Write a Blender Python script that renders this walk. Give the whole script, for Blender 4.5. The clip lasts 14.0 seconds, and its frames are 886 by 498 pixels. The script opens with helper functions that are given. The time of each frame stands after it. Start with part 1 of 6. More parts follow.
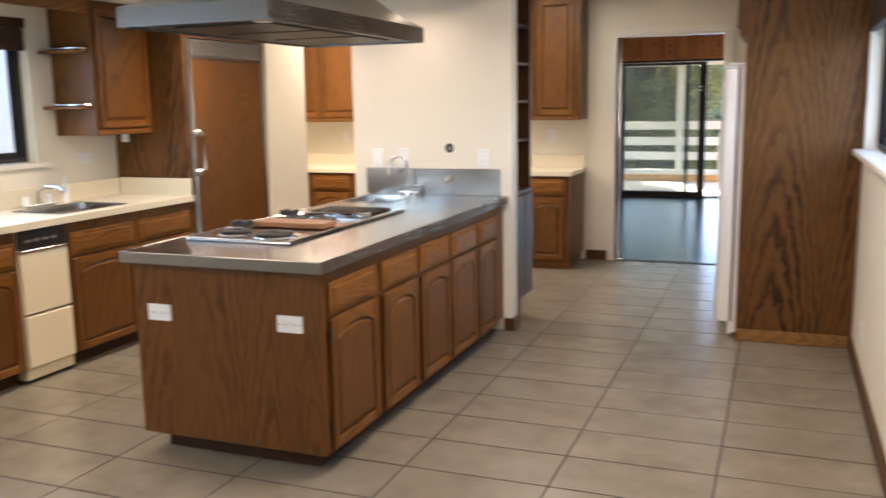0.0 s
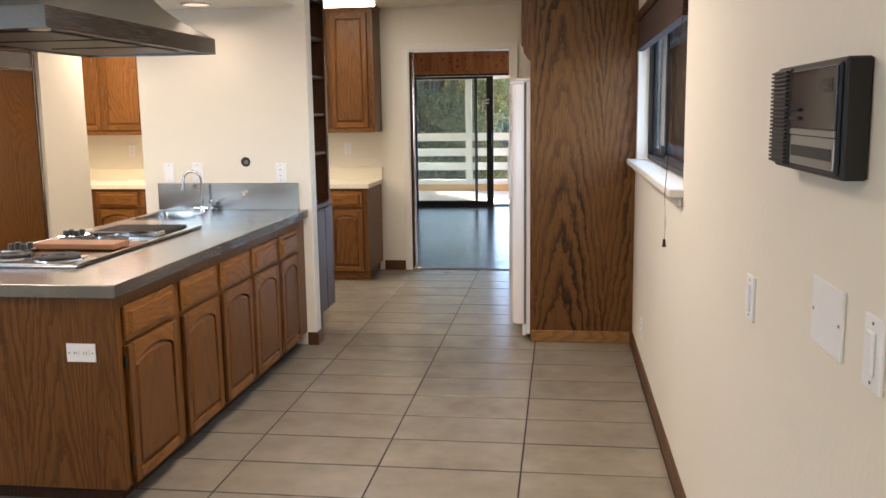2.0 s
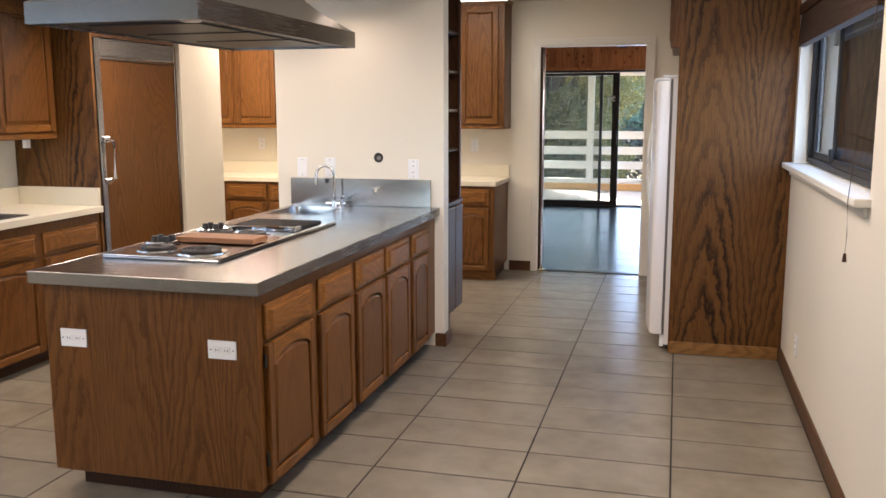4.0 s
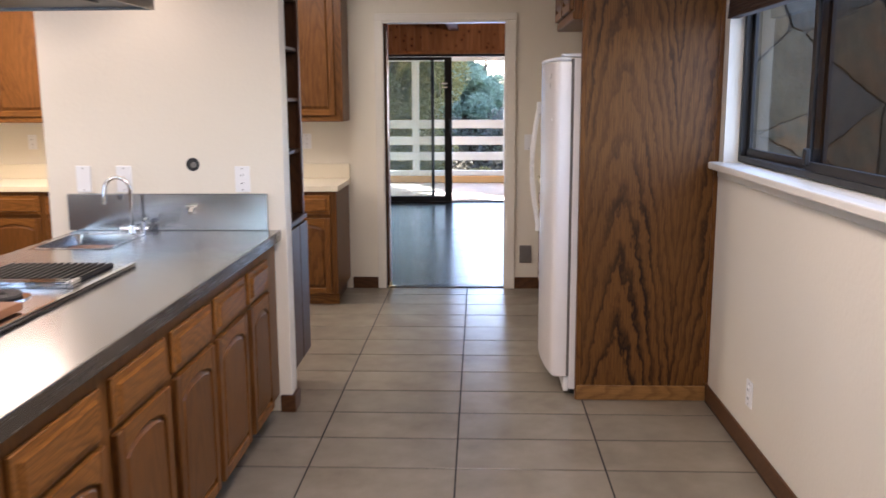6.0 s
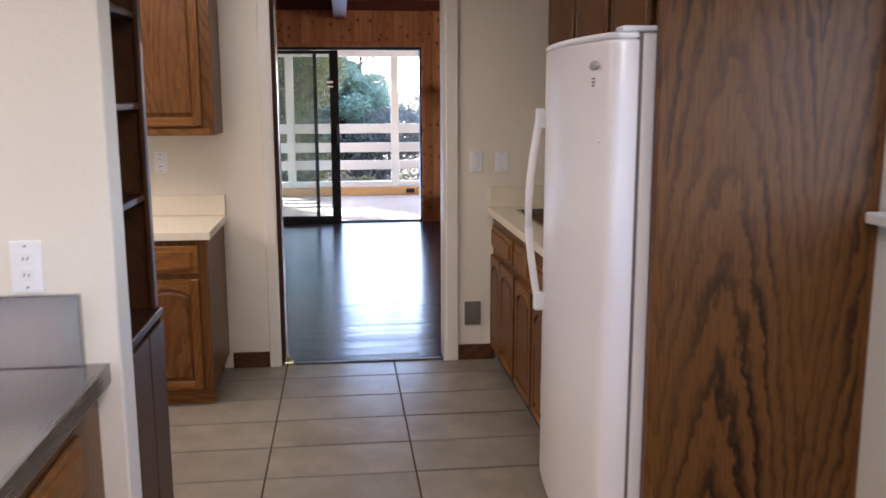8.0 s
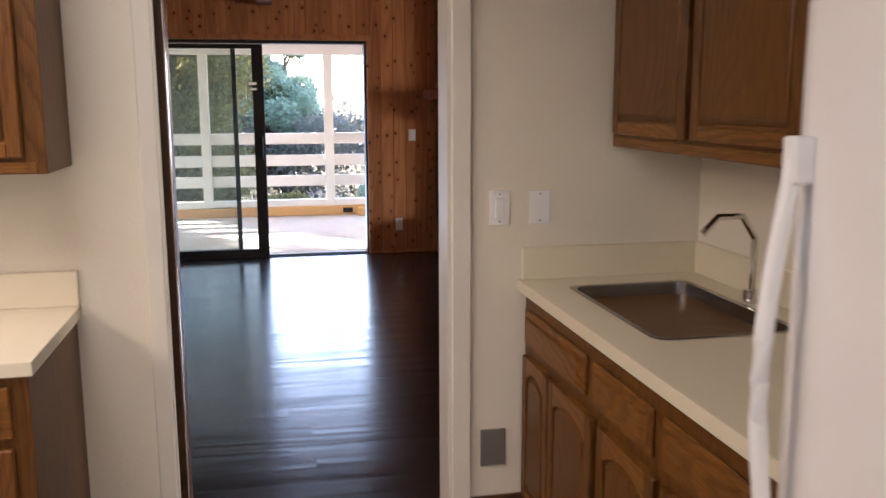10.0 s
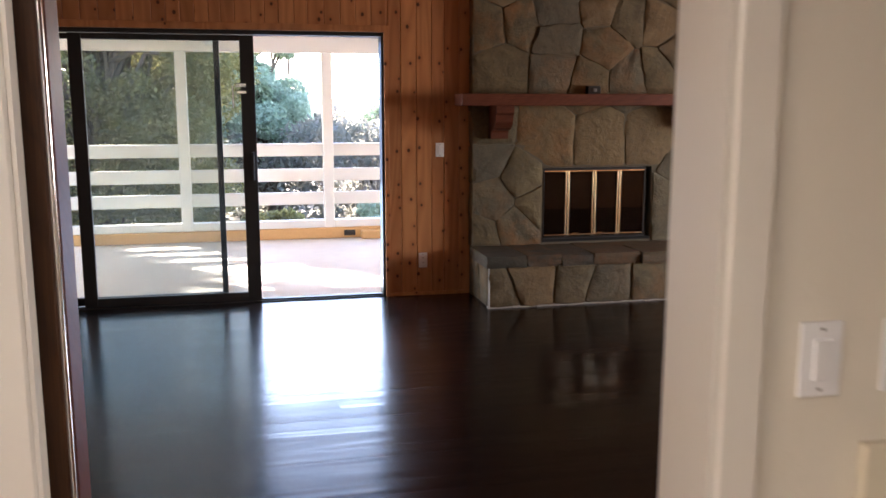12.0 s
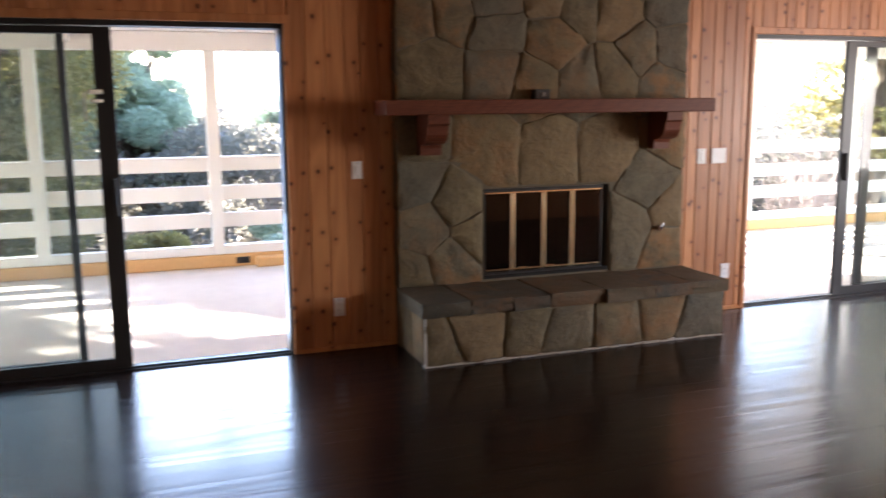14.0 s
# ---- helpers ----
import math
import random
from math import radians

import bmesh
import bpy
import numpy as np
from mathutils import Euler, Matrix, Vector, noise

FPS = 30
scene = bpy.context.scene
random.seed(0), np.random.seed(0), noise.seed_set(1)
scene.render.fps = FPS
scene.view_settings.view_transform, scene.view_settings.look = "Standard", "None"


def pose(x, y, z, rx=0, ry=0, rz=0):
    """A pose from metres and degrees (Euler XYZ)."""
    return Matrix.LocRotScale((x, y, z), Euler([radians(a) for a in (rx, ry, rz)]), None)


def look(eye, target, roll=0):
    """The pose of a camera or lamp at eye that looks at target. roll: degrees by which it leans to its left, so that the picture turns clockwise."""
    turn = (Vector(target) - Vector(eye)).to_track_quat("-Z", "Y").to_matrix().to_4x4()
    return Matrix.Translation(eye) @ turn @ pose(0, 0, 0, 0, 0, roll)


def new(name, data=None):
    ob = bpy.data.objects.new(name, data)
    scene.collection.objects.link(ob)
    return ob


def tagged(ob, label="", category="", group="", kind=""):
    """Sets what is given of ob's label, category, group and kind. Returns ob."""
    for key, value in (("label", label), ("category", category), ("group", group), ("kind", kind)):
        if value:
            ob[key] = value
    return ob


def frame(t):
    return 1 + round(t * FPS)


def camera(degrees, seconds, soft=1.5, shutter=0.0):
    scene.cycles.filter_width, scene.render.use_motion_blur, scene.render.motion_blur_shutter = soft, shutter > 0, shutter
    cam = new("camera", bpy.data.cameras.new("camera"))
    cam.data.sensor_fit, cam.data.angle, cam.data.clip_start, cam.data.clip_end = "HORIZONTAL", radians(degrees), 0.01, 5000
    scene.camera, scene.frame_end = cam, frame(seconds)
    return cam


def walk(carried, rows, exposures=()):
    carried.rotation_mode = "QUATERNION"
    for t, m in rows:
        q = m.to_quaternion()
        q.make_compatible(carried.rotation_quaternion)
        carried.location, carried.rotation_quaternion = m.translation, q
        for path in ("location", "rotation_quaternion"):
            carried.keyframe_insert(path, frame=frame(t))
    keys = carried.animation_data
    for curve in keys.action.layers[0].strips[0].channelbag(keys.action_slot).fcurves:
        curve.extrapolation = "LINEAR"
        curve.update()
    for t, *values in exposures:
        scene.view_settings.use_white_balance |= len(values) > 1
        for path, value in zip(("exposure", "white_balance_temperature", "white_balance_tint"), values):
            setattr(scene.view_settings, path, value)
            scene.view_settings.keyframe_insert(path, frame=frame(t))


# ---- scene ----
cam = camera(53.9, 14.0, shutter=0.5)
PATH = [
    (0, (0.275, 0.027, 1.475), (-0.439, 1.866, 1.146), -0.9),
    (0.5, (0.3, 0.028, 1.484), (-0.186, 1.94, 1.155), -1.0),
    (1, (0.29, 0.031, 1.485), (-0.066, 1.972, 1.16), -1.0),
    (1.5, (0.276, 0.016, 1.491), (-0.016, 1.968, 1.171), -0.9),
    (2, (0.248, 0.007, 1.485), (-0.018, 1.965, 1.175), -0.8),
    (2.5, (0.184, -0.009, 1.482), (-0.108, 1.946, 1.178), -0.4),
    (3, (0.133, -0.027, 1.489), (-0.303, 1.901, 1.19), -0.0),
    (3.2, (0.118, -0.02, 1.488), (-0.398, 1.89, 1.19), -0.0),
    (5.3, (-0.23, 0.841, 1.488), (-0.615, 2.773, 1.143), -0.4),
    (5.5, (-0.314, 0.973, 1.5), (-0.594, 2.924, 1.156), -0.3),
    (6, (-0.422, 1.387, 1.493), (-0.504, 3.355, 1.148), -0.3),
    (6.5, (-0.532, 1.818, 1.512), (-0.533, 3.788, 1.167), -0.2),
    (7, (-0.673, 2.264, 1.512), (-0.614, 4.233, 1.166), -0.4),
    (7.5, (-0.729, 2.78, 1.507), (-0.579, 4.744, 1.16), -0.3),
    (8, (-0.785, 3.294, 1.505), (-0.559, 5.251, 1.159), -0.2),
    (8.5, (-0.854, 3.792, 1.507), (-0.553, 5.74, 1.166), -0.1),
    (9, (-0.82, 4.307, 1.524), (-0.468, 6.246, 1.183), -0.1),
    (9.2, (-0.828, 4.507, 1.512), (-0.463, 6.444, 1.172), -0.1),
    (11.3, (-0.834, 6.363, 1.523), (-0.415, 8.29, 1.19), -0.1),
    (11.5, (-0.827, 6.555, 1.536), (-0.404, 8.481, 1.205), -0.0),
    (12, (-0.885, 6.987, 1.529), (-0.452, 8.912, 1.201), -0.0),
    (12.5, (-0.912, 7.41, 1.503), (-0.472, 9.335, 1.187), -0.0),
    (13, (-0.845, 7.703, 1.5), (-0.403, 9.63, 1.195), -0.1),
    (13.5, (-0.811, 8.025, 1.528), (-0.333, 9.942, 1.216), -0.3),
    (14, (-0.757, 8.354, 1.59), (-0.089, 10.21, 1.259), -0.5),
]
walk(cam, [(t, look(eye, target, roll)) for t, eye, target, roll in PATH], [(0.0, 3.97, 6450, 14), (2.5, 3.93, 6350, 14), (5.5, 3.83, 6150, 20), (7.5, 3.70, 5850, 22), (9.0, 3.83, 6050, 22), (11.5, 3.95, 6300, 20), (12.5, 4.05, 6300, 22), (13.5, 3.95, 6300, 20), (14.0, 3.95, 6300, 20)])

# ---- light ----
world = bpy.data.worlds.new("world")
scene.world = world
world.use_nodes = True
wn = world.node_tree
sky = wn.nodes.new("ShaderNodeTexSky")
sky.sky_type = "NISHITA"
sky.sun_disc = False
sky.sun_elevation = radians(30)
sky.sun_rotation = radians(-38)
wn.links.new(sky.outputs["Color"], wn.nodes["Background"].inputs["Color"])
wn.nodes["Background"].inputs["Strength"].default_value = 0.15


def lamp(name, kind, m, energy, color=(1, 1, 1), sx=0.1, sy=0.1, spread=180):
    data = bpy.data.lights.new(name, kind)
    data.energy = energy
    data.color = color
    if kind == "AREA":
        data.shape = "RECTANGLE"
        data.size = sx
        data.size_y = sy
        data.spread = radians(spread)
    ob = new(name, data)
    ob.matrix_world = m
    return ob


sun = lamp("sun", "SUN", look((-7, 9, 6.2), (0, 0, 0)), 5.0, (1.0, 0.93, 0.82))
sun.data.angle = radians(0.6)
WARM = (1.0, 0.80, 0.62)
COOL = (0.46, 0.70, 1.0)
# recessed can first; the other four are added fill under the dropped ceiling
for cx, cy, e in ((-1.92, 5.02, 0.16), (-3.0, 4.9, 1.15), (-3.0, 3.2, 1.15), (-1.9, 1.6, 0.4), (-3.0, 1.2, 1.35)):
    lamp("can_and_fill_light", "AREA", pose(cx, cy, 2.12), e, WARM, 0.26, 0.26, 160)
# ceiling fittings of corridor and passage; fill added unseen at the eating end
lamp("corridor_light", "AREA", pose(-1.62, 6.75, 2.325), 0.2, (1.0, 0.88, 0.82), 0.5, 1.1)
lamp("passage_light", "AREA", pose(-3.45, 6.85, 2.40), 4.6, (1.0, 0.82, 0.64), 1.0, 0.7)
lamp("unseen_fill_light", "AREA", pose(-0.6, -0.3, 2.42), 1.65, (1.0, 0.83, 0.68), 0.6, 0.6)
lamp("unseen_fill_light", "AREA", pose(-0.55, 3.5, 2.42), 3.25, (1.0, 0.83, 0.70), 0.6, 0.6)
# sky light in the window over the sink
lamp("window_sky", "AREA", look((-4.03, 3.42, 1.45), (-2.0, 3.42, 1.35)), 0.8, COOL, 1.5, 0.65)
lamp("window_sky", "AREA", look((-4.03, 0.7, 1.45), (-2.0, 1.2, 1.2)), 0.8, COOL, 1.3, 0.9)
# and in the window behind the start
lamp("window_sky", "AREA", look((-2.85, -1.585, 1.47), (-2.4, 4, 0.9)), 0.35, COOL, 1.0, 0.95)
# and in the window beside the tall panel
lamp("window_sky", "AREA", look((0.765, 4.45, 1.55), (-1.0, 4.45, 1.4)), 0.55, COOL, 1.9, 0.6)
# sky light in the openings of the family room
lamp("window_sky", "AREA", look((-0.318, 14.02, 0.46), (-0.318, 10, 0.3)), 1.1, COOL, 0.95, 0.86)
lamp("window_sky", "AREA", look((-0.318, 14.02, 1.46), (-0.318, 10, 1.0)), 0.62, (0.38, 0.61, 1.0), 0.95, 1.1)
lamp("window_sky", "AREA", look((-1.53, 14.03, 0.46), (-1.53, 10, 0.3)), 0.42, COOL, 1.3, 0.86)
lamp("window_sky", "AREA", look((-1.53, 14.03, 1.44), (-1.53, 10, 1.0)), 0.2, COOL, 1.3, 1.05)
lamp("window_sky", "AREA", look((4.89, 14.03, 1.0), (4.89, 10, 0.6)), 0.34, COOL, 2.2, 1.9)
# added fill at an unseen east opening, to brighten the pine boards
lamp("window_sky", "AREA", look((6.98, 10.6, 1.4), (3.0, 11.4, 1.1)), 13, (1.0, 0.93, 0.84), 2.2, 1.2)

# ---- materials ----


def add(nt, kind, **ins):
    node = nt.nodes.new(kind)
    for k, v in ins.items():
        sock = node.inputs[k.replace("_", " ")]
        if isinstance(v, bpy.types.NodeSocket):
            nt.links.new(v, sock)
        else:
            sock.default_value = v
    return node


def maths(nt, op, a, b=0.0, c=0.0):
    node = nt.nodes.new("ShaderNodeMath")
    node.operation = op
    for i, v in enumerate((a, b, c)):
        if isinstance(v, bpy.types.NodeSocket):
            nt.links.new(v, node.inputs[i])
        else:
            node.inputs[i].default_value = v
    return node.outputs[0]


def rgba(c):
    return (*c, 1.0) if len(c) == 3 else c


def mixc(nt, fac, a, b, blend="MIX"):
    node = nt.nodes.new("ShaderNodeMix")
    node.data_type = "RGBA"
    node.blend_type = blend
    for i, v in ((0, fac), (6, a), (7, b)):
        if isinstance(v, bpy.types.NodeSocket):
            nt.links.new(v, node.inputs[i])
        else:
            node.inputs[i].default_value = rgba(v) if i else v
    return node.outputs[2]


def ramp(nt, fac, lo, hi):
    node = add(nt, "ShaderNodeMapRange", Value=fac)
    node.inputs["From Min"].default_value = lo
    node.inputs["From Max"].default_value = hi
    return node.outputs[0]


def base(name, rough=0.5, metal=0.0, color=(0.5, 0.5, 0.5)):
    m = bpy.data.materials.new(name)
    m.use_nodes = True
    nt = m.node_tree
    bs = nt.nodes["Principled BSDF"]
    bs.inputs["Roughness"].default_value = rough
    bs.inputs["Metallic"].default_value = metal
    bs.inputs["Base Color"].default_value = rgba(color)
    return m, nt, bs


def coords(nt, scale=(1, 1, 1), rot=(0, 0, 0), jitter=0.0):
    tc = nt.nodes.new("ShaderNodeTexCoord")
    vec = tc.outputs["Object"]
    if jitter:
        info = nt.nodes.new("ShaderNodeObjectInfo")
        off = add(nt, "ShaderNodeVectorMath")
        off.operation = "MULTIPLY_ADD"
        comb = add(nt, "ShaderNodeCombineXYZ", X=info.outputs["Random"], Y=info.outputs["Random"], Z=info.outputs["Random"])
        nt.links.new(comb.outputs[0], off.inputs[0])
        off.inputs[1].default_value = (jitter, jitter * 1.7, jitter * 2.3)
        nt.links.new(vec, off.inputs[2])
        vec = off.outputs[0]
    mp = add(nt, "ShaderNodeMapping", Vector=vec, Scale=scale, Rotation=rot)
    return mp.outputs[0]


def noise_tex(nt, vec, scale, detail=3.0, rough=0.55, dist=0.0):
    return add(nt, "ShaderNodeTexNoise", Vector=vec, Scale=scale, Detail=detail, Roughness=rough, Distortion=dist).outputs["Fac"]


def bump(nt, bs, height, strength=0.2, dist=0.01):
    b = add(nt, "ShaderNodeBump", Height=height, Strength=strength, Distance=dist)
    nt.links.new(b.outputs[0], bs.inputs["Normal"])


def wood(name, dark, light, axis, rings=9.0, ring_scale=1.6, rough=0.36, contrast=0.75, jitter=7.0, pores=0.5, stretch=0.3, width=0.15, along=9.0, swirl=9.0, meander=0.9):
    """Flat-sawn grain: contours of a noise stretched along the grain axis, ragged at the fine scale, with fine pores."""
    m, nt, bs = base(name, rough)
    bs.inputs["Specular IOR Level"].default_value = 0.25
    k = "xyz".index(axis)
    st = [1.0, 1.0, 1.0]
    st[k] = stretch
    vec = coords(nt, st, jitter=jitter)
    n = noise_tex(nt, vec, ring_scale, 1.0, 0.4, 0.1)
    sep = add(nt, "ShaderNodeSeparateXYZ", Vector=coords(nt, jitter=jitter)).outputs
    cross = maths(nt, "ADD", sep[(k + 1) % 3], sep[(k + 2) % 3])
    cross = maths(nt, "ADD", cross, maths(nt, "MULTIPLY", n, meander))
    side = maths(nt, "DIVIDE", maths(nt, "PINGPONG", cross, width), width)
    arcs = maths(nt, "MULTIPLY", maths(nt, "POWER", side, 1.7), rings)
    ws = [1.0, 1.0, 1.0]
    ws[k] = 0.4
    wobble = noise_tex(nt, coords(nt, ws, jitter=jitter), 20.0, 3.0, 0.65)
    fs = [1.0, 1.0, 1.0]
    fs[k] = 0.03
    fine = noise_tex(nt, coords(nt, fs, jitter=jitter), 260.0, 2.0, 0.6)
    v = maths(nt, "ADD", arcs, maths(nt, "ADD", maths(nt, "MULTIPLY", sep[k], along), maths(nt, "ADD", maths(nt, "MULTIPLY", n, swirl), maths(nt, "MULTIPLY", wobble, 1.6))))
    saw = maths(nt, "FRACT", v)
    streak = maths(nt, "MULTIPLY", ramp(nt, saw, 0.0, 0.14), maths(nt, "SUBTRACT", 1.0, ramp(nt, saw, 0.2, 0.6)))
    mask = maths(nt, "ADD", 0.35, maths(nt, "MULTIPLY", ramp(nt, noise_tex(nt, coords(nt, st, jitter=jitter + 0.3), 5.0, 2.0), 0.38, 0.62), 0.65))
    pore = ramp(nt, fine, 0.36, 0.60)
    fac = maths(nt, "SUBTRACT", 1.0, maths(nt, "MULTIPLY", maths(nt, "MULTIPLY", streak, mask), contrast))
    fac = maths(nt, "MULTIPLY", fac, maths(nt, "SUBTRACT", 1.0, maths(nt, "MULTIPLY", maths(nt, "SUBTRACT", 1.0, pore), pores)))
    col = mixc(nt, fac, dark, light)
    broad = noise_tex(nt, vec, 3.0, 3.0)
    info = nt.nodes.new("ShaderNodeObjectInfo")
    tone = maths(nt, "ADD", 0.80, maths(nt, "ADD", maths(nt, "MULTIPLY", info.outputs["Random"], 0.18), maths(nt, "MULTIPLY", broad, 0.28)))
    shade = add(nt, "ShaderNodeCombineColor", Red=tone, Green=tone, Blue=tone)
    nt.links.new(mixc(nt, 1.0, col, shade.outputs[0], "MULTIPLY"), bs.inputs["Base Color"])
    nt.links.new(maths(nt, "ADD", rough - 0.05, maths(nt, "MULTIPLY", fine, 0.14)), bs.inputs["Roughness"])
    bump(nt, bs, fine, 0.12, 0.002)
    return m


def paint(name, color, rough=0.6, relief=0.15, scale=90.0, vary=0.05):
    m, nt, bs = base(name, rough)
    vec = coords(nt)
    a = noise_tex(nt, vec, 1.3, 4.0)
    c2 = tuple(max(0.0, v * (1 - vary * 2)) for v in color)
    nt.links.new(mixc(nt, a, c2, color), bs.inputs["Base Color"])
    fine = noise_tex(nt, vec, scale, 3.0)
    bump(nt, bs, fine, relief, 0.003)
    return m


def metal(name, color, rough=0.3, axis="x", brushed=0.12):
    m, nt, bs = base(name, rough, 1.0)
    st = [60.0, 60.0, 60.0]
    st["xyz".index(axis)] = 1.2
    streak = noise_tex(nt, coords(nt, st), 6.0, 3.0)
    smudge = noise_tex(nt, coords(nt), 3.5, 4.0, 0.6)
    nt.links.new(mixc(nt, streak, tuple(v * 0.88 for v in color), color), bs.inputs["Base Color"])
    r = maths(nt, "ADD", rough - brushed, maths(nt, "ADD", maths(nt, "MULTIPLY", streak, brushed), maths(nt, "MULTIPLY", smudge, brushed * 0.5)))
    nt.links.new(r, bs.inputs["Roughness"])
    return m


def plain(name, color, rough=0.5, metallic=0.0, vary=0.12, scale=25.0):
    m, nt, bs = base(name, rough, metallic)
    n = noise_tex(nt, coords(nt, jitter=3.0), scale, 4.0)
    nt.links.new(mixc(nt, n, tuple(v * (1 - vary) for v in color), tuple(min(1, v * (1 + vary)) for v in color)), bs.inputs["Base Color"])
    return m


def glowing(name, color, strength):
    m, nt, bs = base(name, 0.4)
    bs.inputs["Base Color"].default_value = rgba(color)
    bs.inputs["Emission Color"].default_value = rgba(color)
    bs.inputs["Emission Strength"].default_value = strength
    return m


def tile_material():
    m, nt, bs = base("glazed_tile", 0.3)
    vec = coords(nt, jitter=5.0)
    info = nt.nodes.new("ShaderNodeObjectInfo")
    n = noise_tex(nt, vec, 5.0, 5.0, 0.6)
    fine = noise_tex(nt, vec, 130.0, 3.0)
    col = mixc(nt, ramp(nt, n, 0.3, 0.7), (0.196, 0.172, 0.130), (0.273, 0.245, 0.191))
    col = mixc(nt, maths(nt, "MULTIPLY", info.outputs["Random"], 0.35), col, (0.202, 0.190, 0.158))
    nt.links.new(col, bs.inputs["Base Color"])
    nt.links.new(maths(nt, "ADD", 0.15, maths(nt, "MULTIPLY", n, 0.14)), bs.inputs["Roughness"])
    wavy = noise_tex(nt, vec, 6.0, 2.0)
    bump(nt, bs, maths(nt, "ADD", wavy, maths(nt, "MULTIPLY", fine, 0.03)), 0.12, 0.006)
    return m


def pine_material():
    m, nt, bs = base("knotty_pine", 0.42)
    vec = coords(nt, (1, 1, 0.12), jitter=9.0)
    n = noise_tex(nt, vec, 5.0, 1.5, 0.4, 0.2)
    line = maths(nt, "MULTIPLY", maths(nt, "PINGPONG", maths(nt, "MULTIPLY", n, 8.0), 0.5), 2.0)
    info = nt.nodes.new("ShaderNodeObjectInfo")
    col = mixc(nt, line, (0.47, 0.200, 0.072), (0.60, 0.275, 0.105))
    col = mixc(nt, info.outputs["Random"], col, mixc(nt, 1.0, col, (0.66, 0.60, 0.56), "MULTIPLY"))
    ks = add(nt, "ShaderNodeSeparateXYZ", Vector=coords(nt, jitter=11.0)).outputs
    kv = add(nt, "ShaderNodeCombineXYZ", X=maths(nt, "MULTIPLY", ks[0], 8.5), Y=maths(nt, "MULTIPLY", ks[2], 6.8)).outputs[0]
    vor = nt.nodes.new("ShaderNodeTexVoronoi")
    vor.voronoi_dimensions = "2D"
    vor.inputs["Scale"].default_value = 1.0
    nt.links.new(kv, vor.inputs["Vector"])
    pick = add(nt, "ShaderNodeSeparateColor", Color=vor.outputs["Color"]).outputs[0]
    kd = maths(nt, "ADD", vor.outputs["Distance"], maths(nt, "MULTIPLY", noise_tex(nt, kv, 5.0, 2.0), 0.05))
    kd = maths(nt, "ADD", kd, maths(nt, "MULTIPLY", maths(nt, "GREATER_THAN", pick, 0.5), 1.0))
    kd = maths(nt, "ADD", kd, maths(nt, "MULTIPLY", pick, 0.11))
    knot = maths(nt, "SUBTRACT", 1.0, ramp(nt, kd, 0.105, 0.16))
    halo = maths(nt, "SUBTRACT", 1.0, ramp(nt, kd, 0.11, 0.40))
    col = mixc(nt, maths(nt, "MULTIPLY", halo, 0.45), col, (0.32, 0.095, 0.028))
    col = mixc(nt, knot, col, (0.075, 0.022, 0.008))
    nt.links.new(col, bs.inputs["Base Color"])
    bump(nt, bs, line, 0.05, 0.003)
    return m


def floorboard_material():
    m, nt, bs = base("dark_floorboard", 0.24)
    bs.inputs["Specular IOR Level"].default_value = 0.34
    vec = coords(nt, (0.08, 1, 1), jitter=13.0)
    n = noise_tex(nt, vec, 24.0, 4.0, 0.6)
    info = nt.nodes.new("ShaderNodeObjectInfo")
    col = mixc(nt, n, (0.006, 0.0036, 0.0032), (0.021, 0.0112, 0.0085))
    col = mixc(nt, maths(nt, "MULTIPLY", info.outputs["Random"], 0.5), col, (0.013, 0.0065, 0.0048))
    nt.links.new(col, bs.inputs["Base Color"])
    smear = noise_tex(nt, coords(nt, (0.3, 3.0, 1)), 2.3, 4.0, 0.65)
    nt.links.new(maths(nt, "ADD", 0.10, maths(nt, "MULTIPLY", smear, 0.22)), bs.inputs["Roughness"])
    wave = noise_tex(nt, coords(nt, (0.22, 2.6, 1), jitter=0.4), 2.0, 2.0, 0.5, 0.6)
    bump(nt, bs, maths(nt, "ADD", wave, maths(nt, "MULTIPLY", n, 0.003)), 0.42, 0.012)
    return m


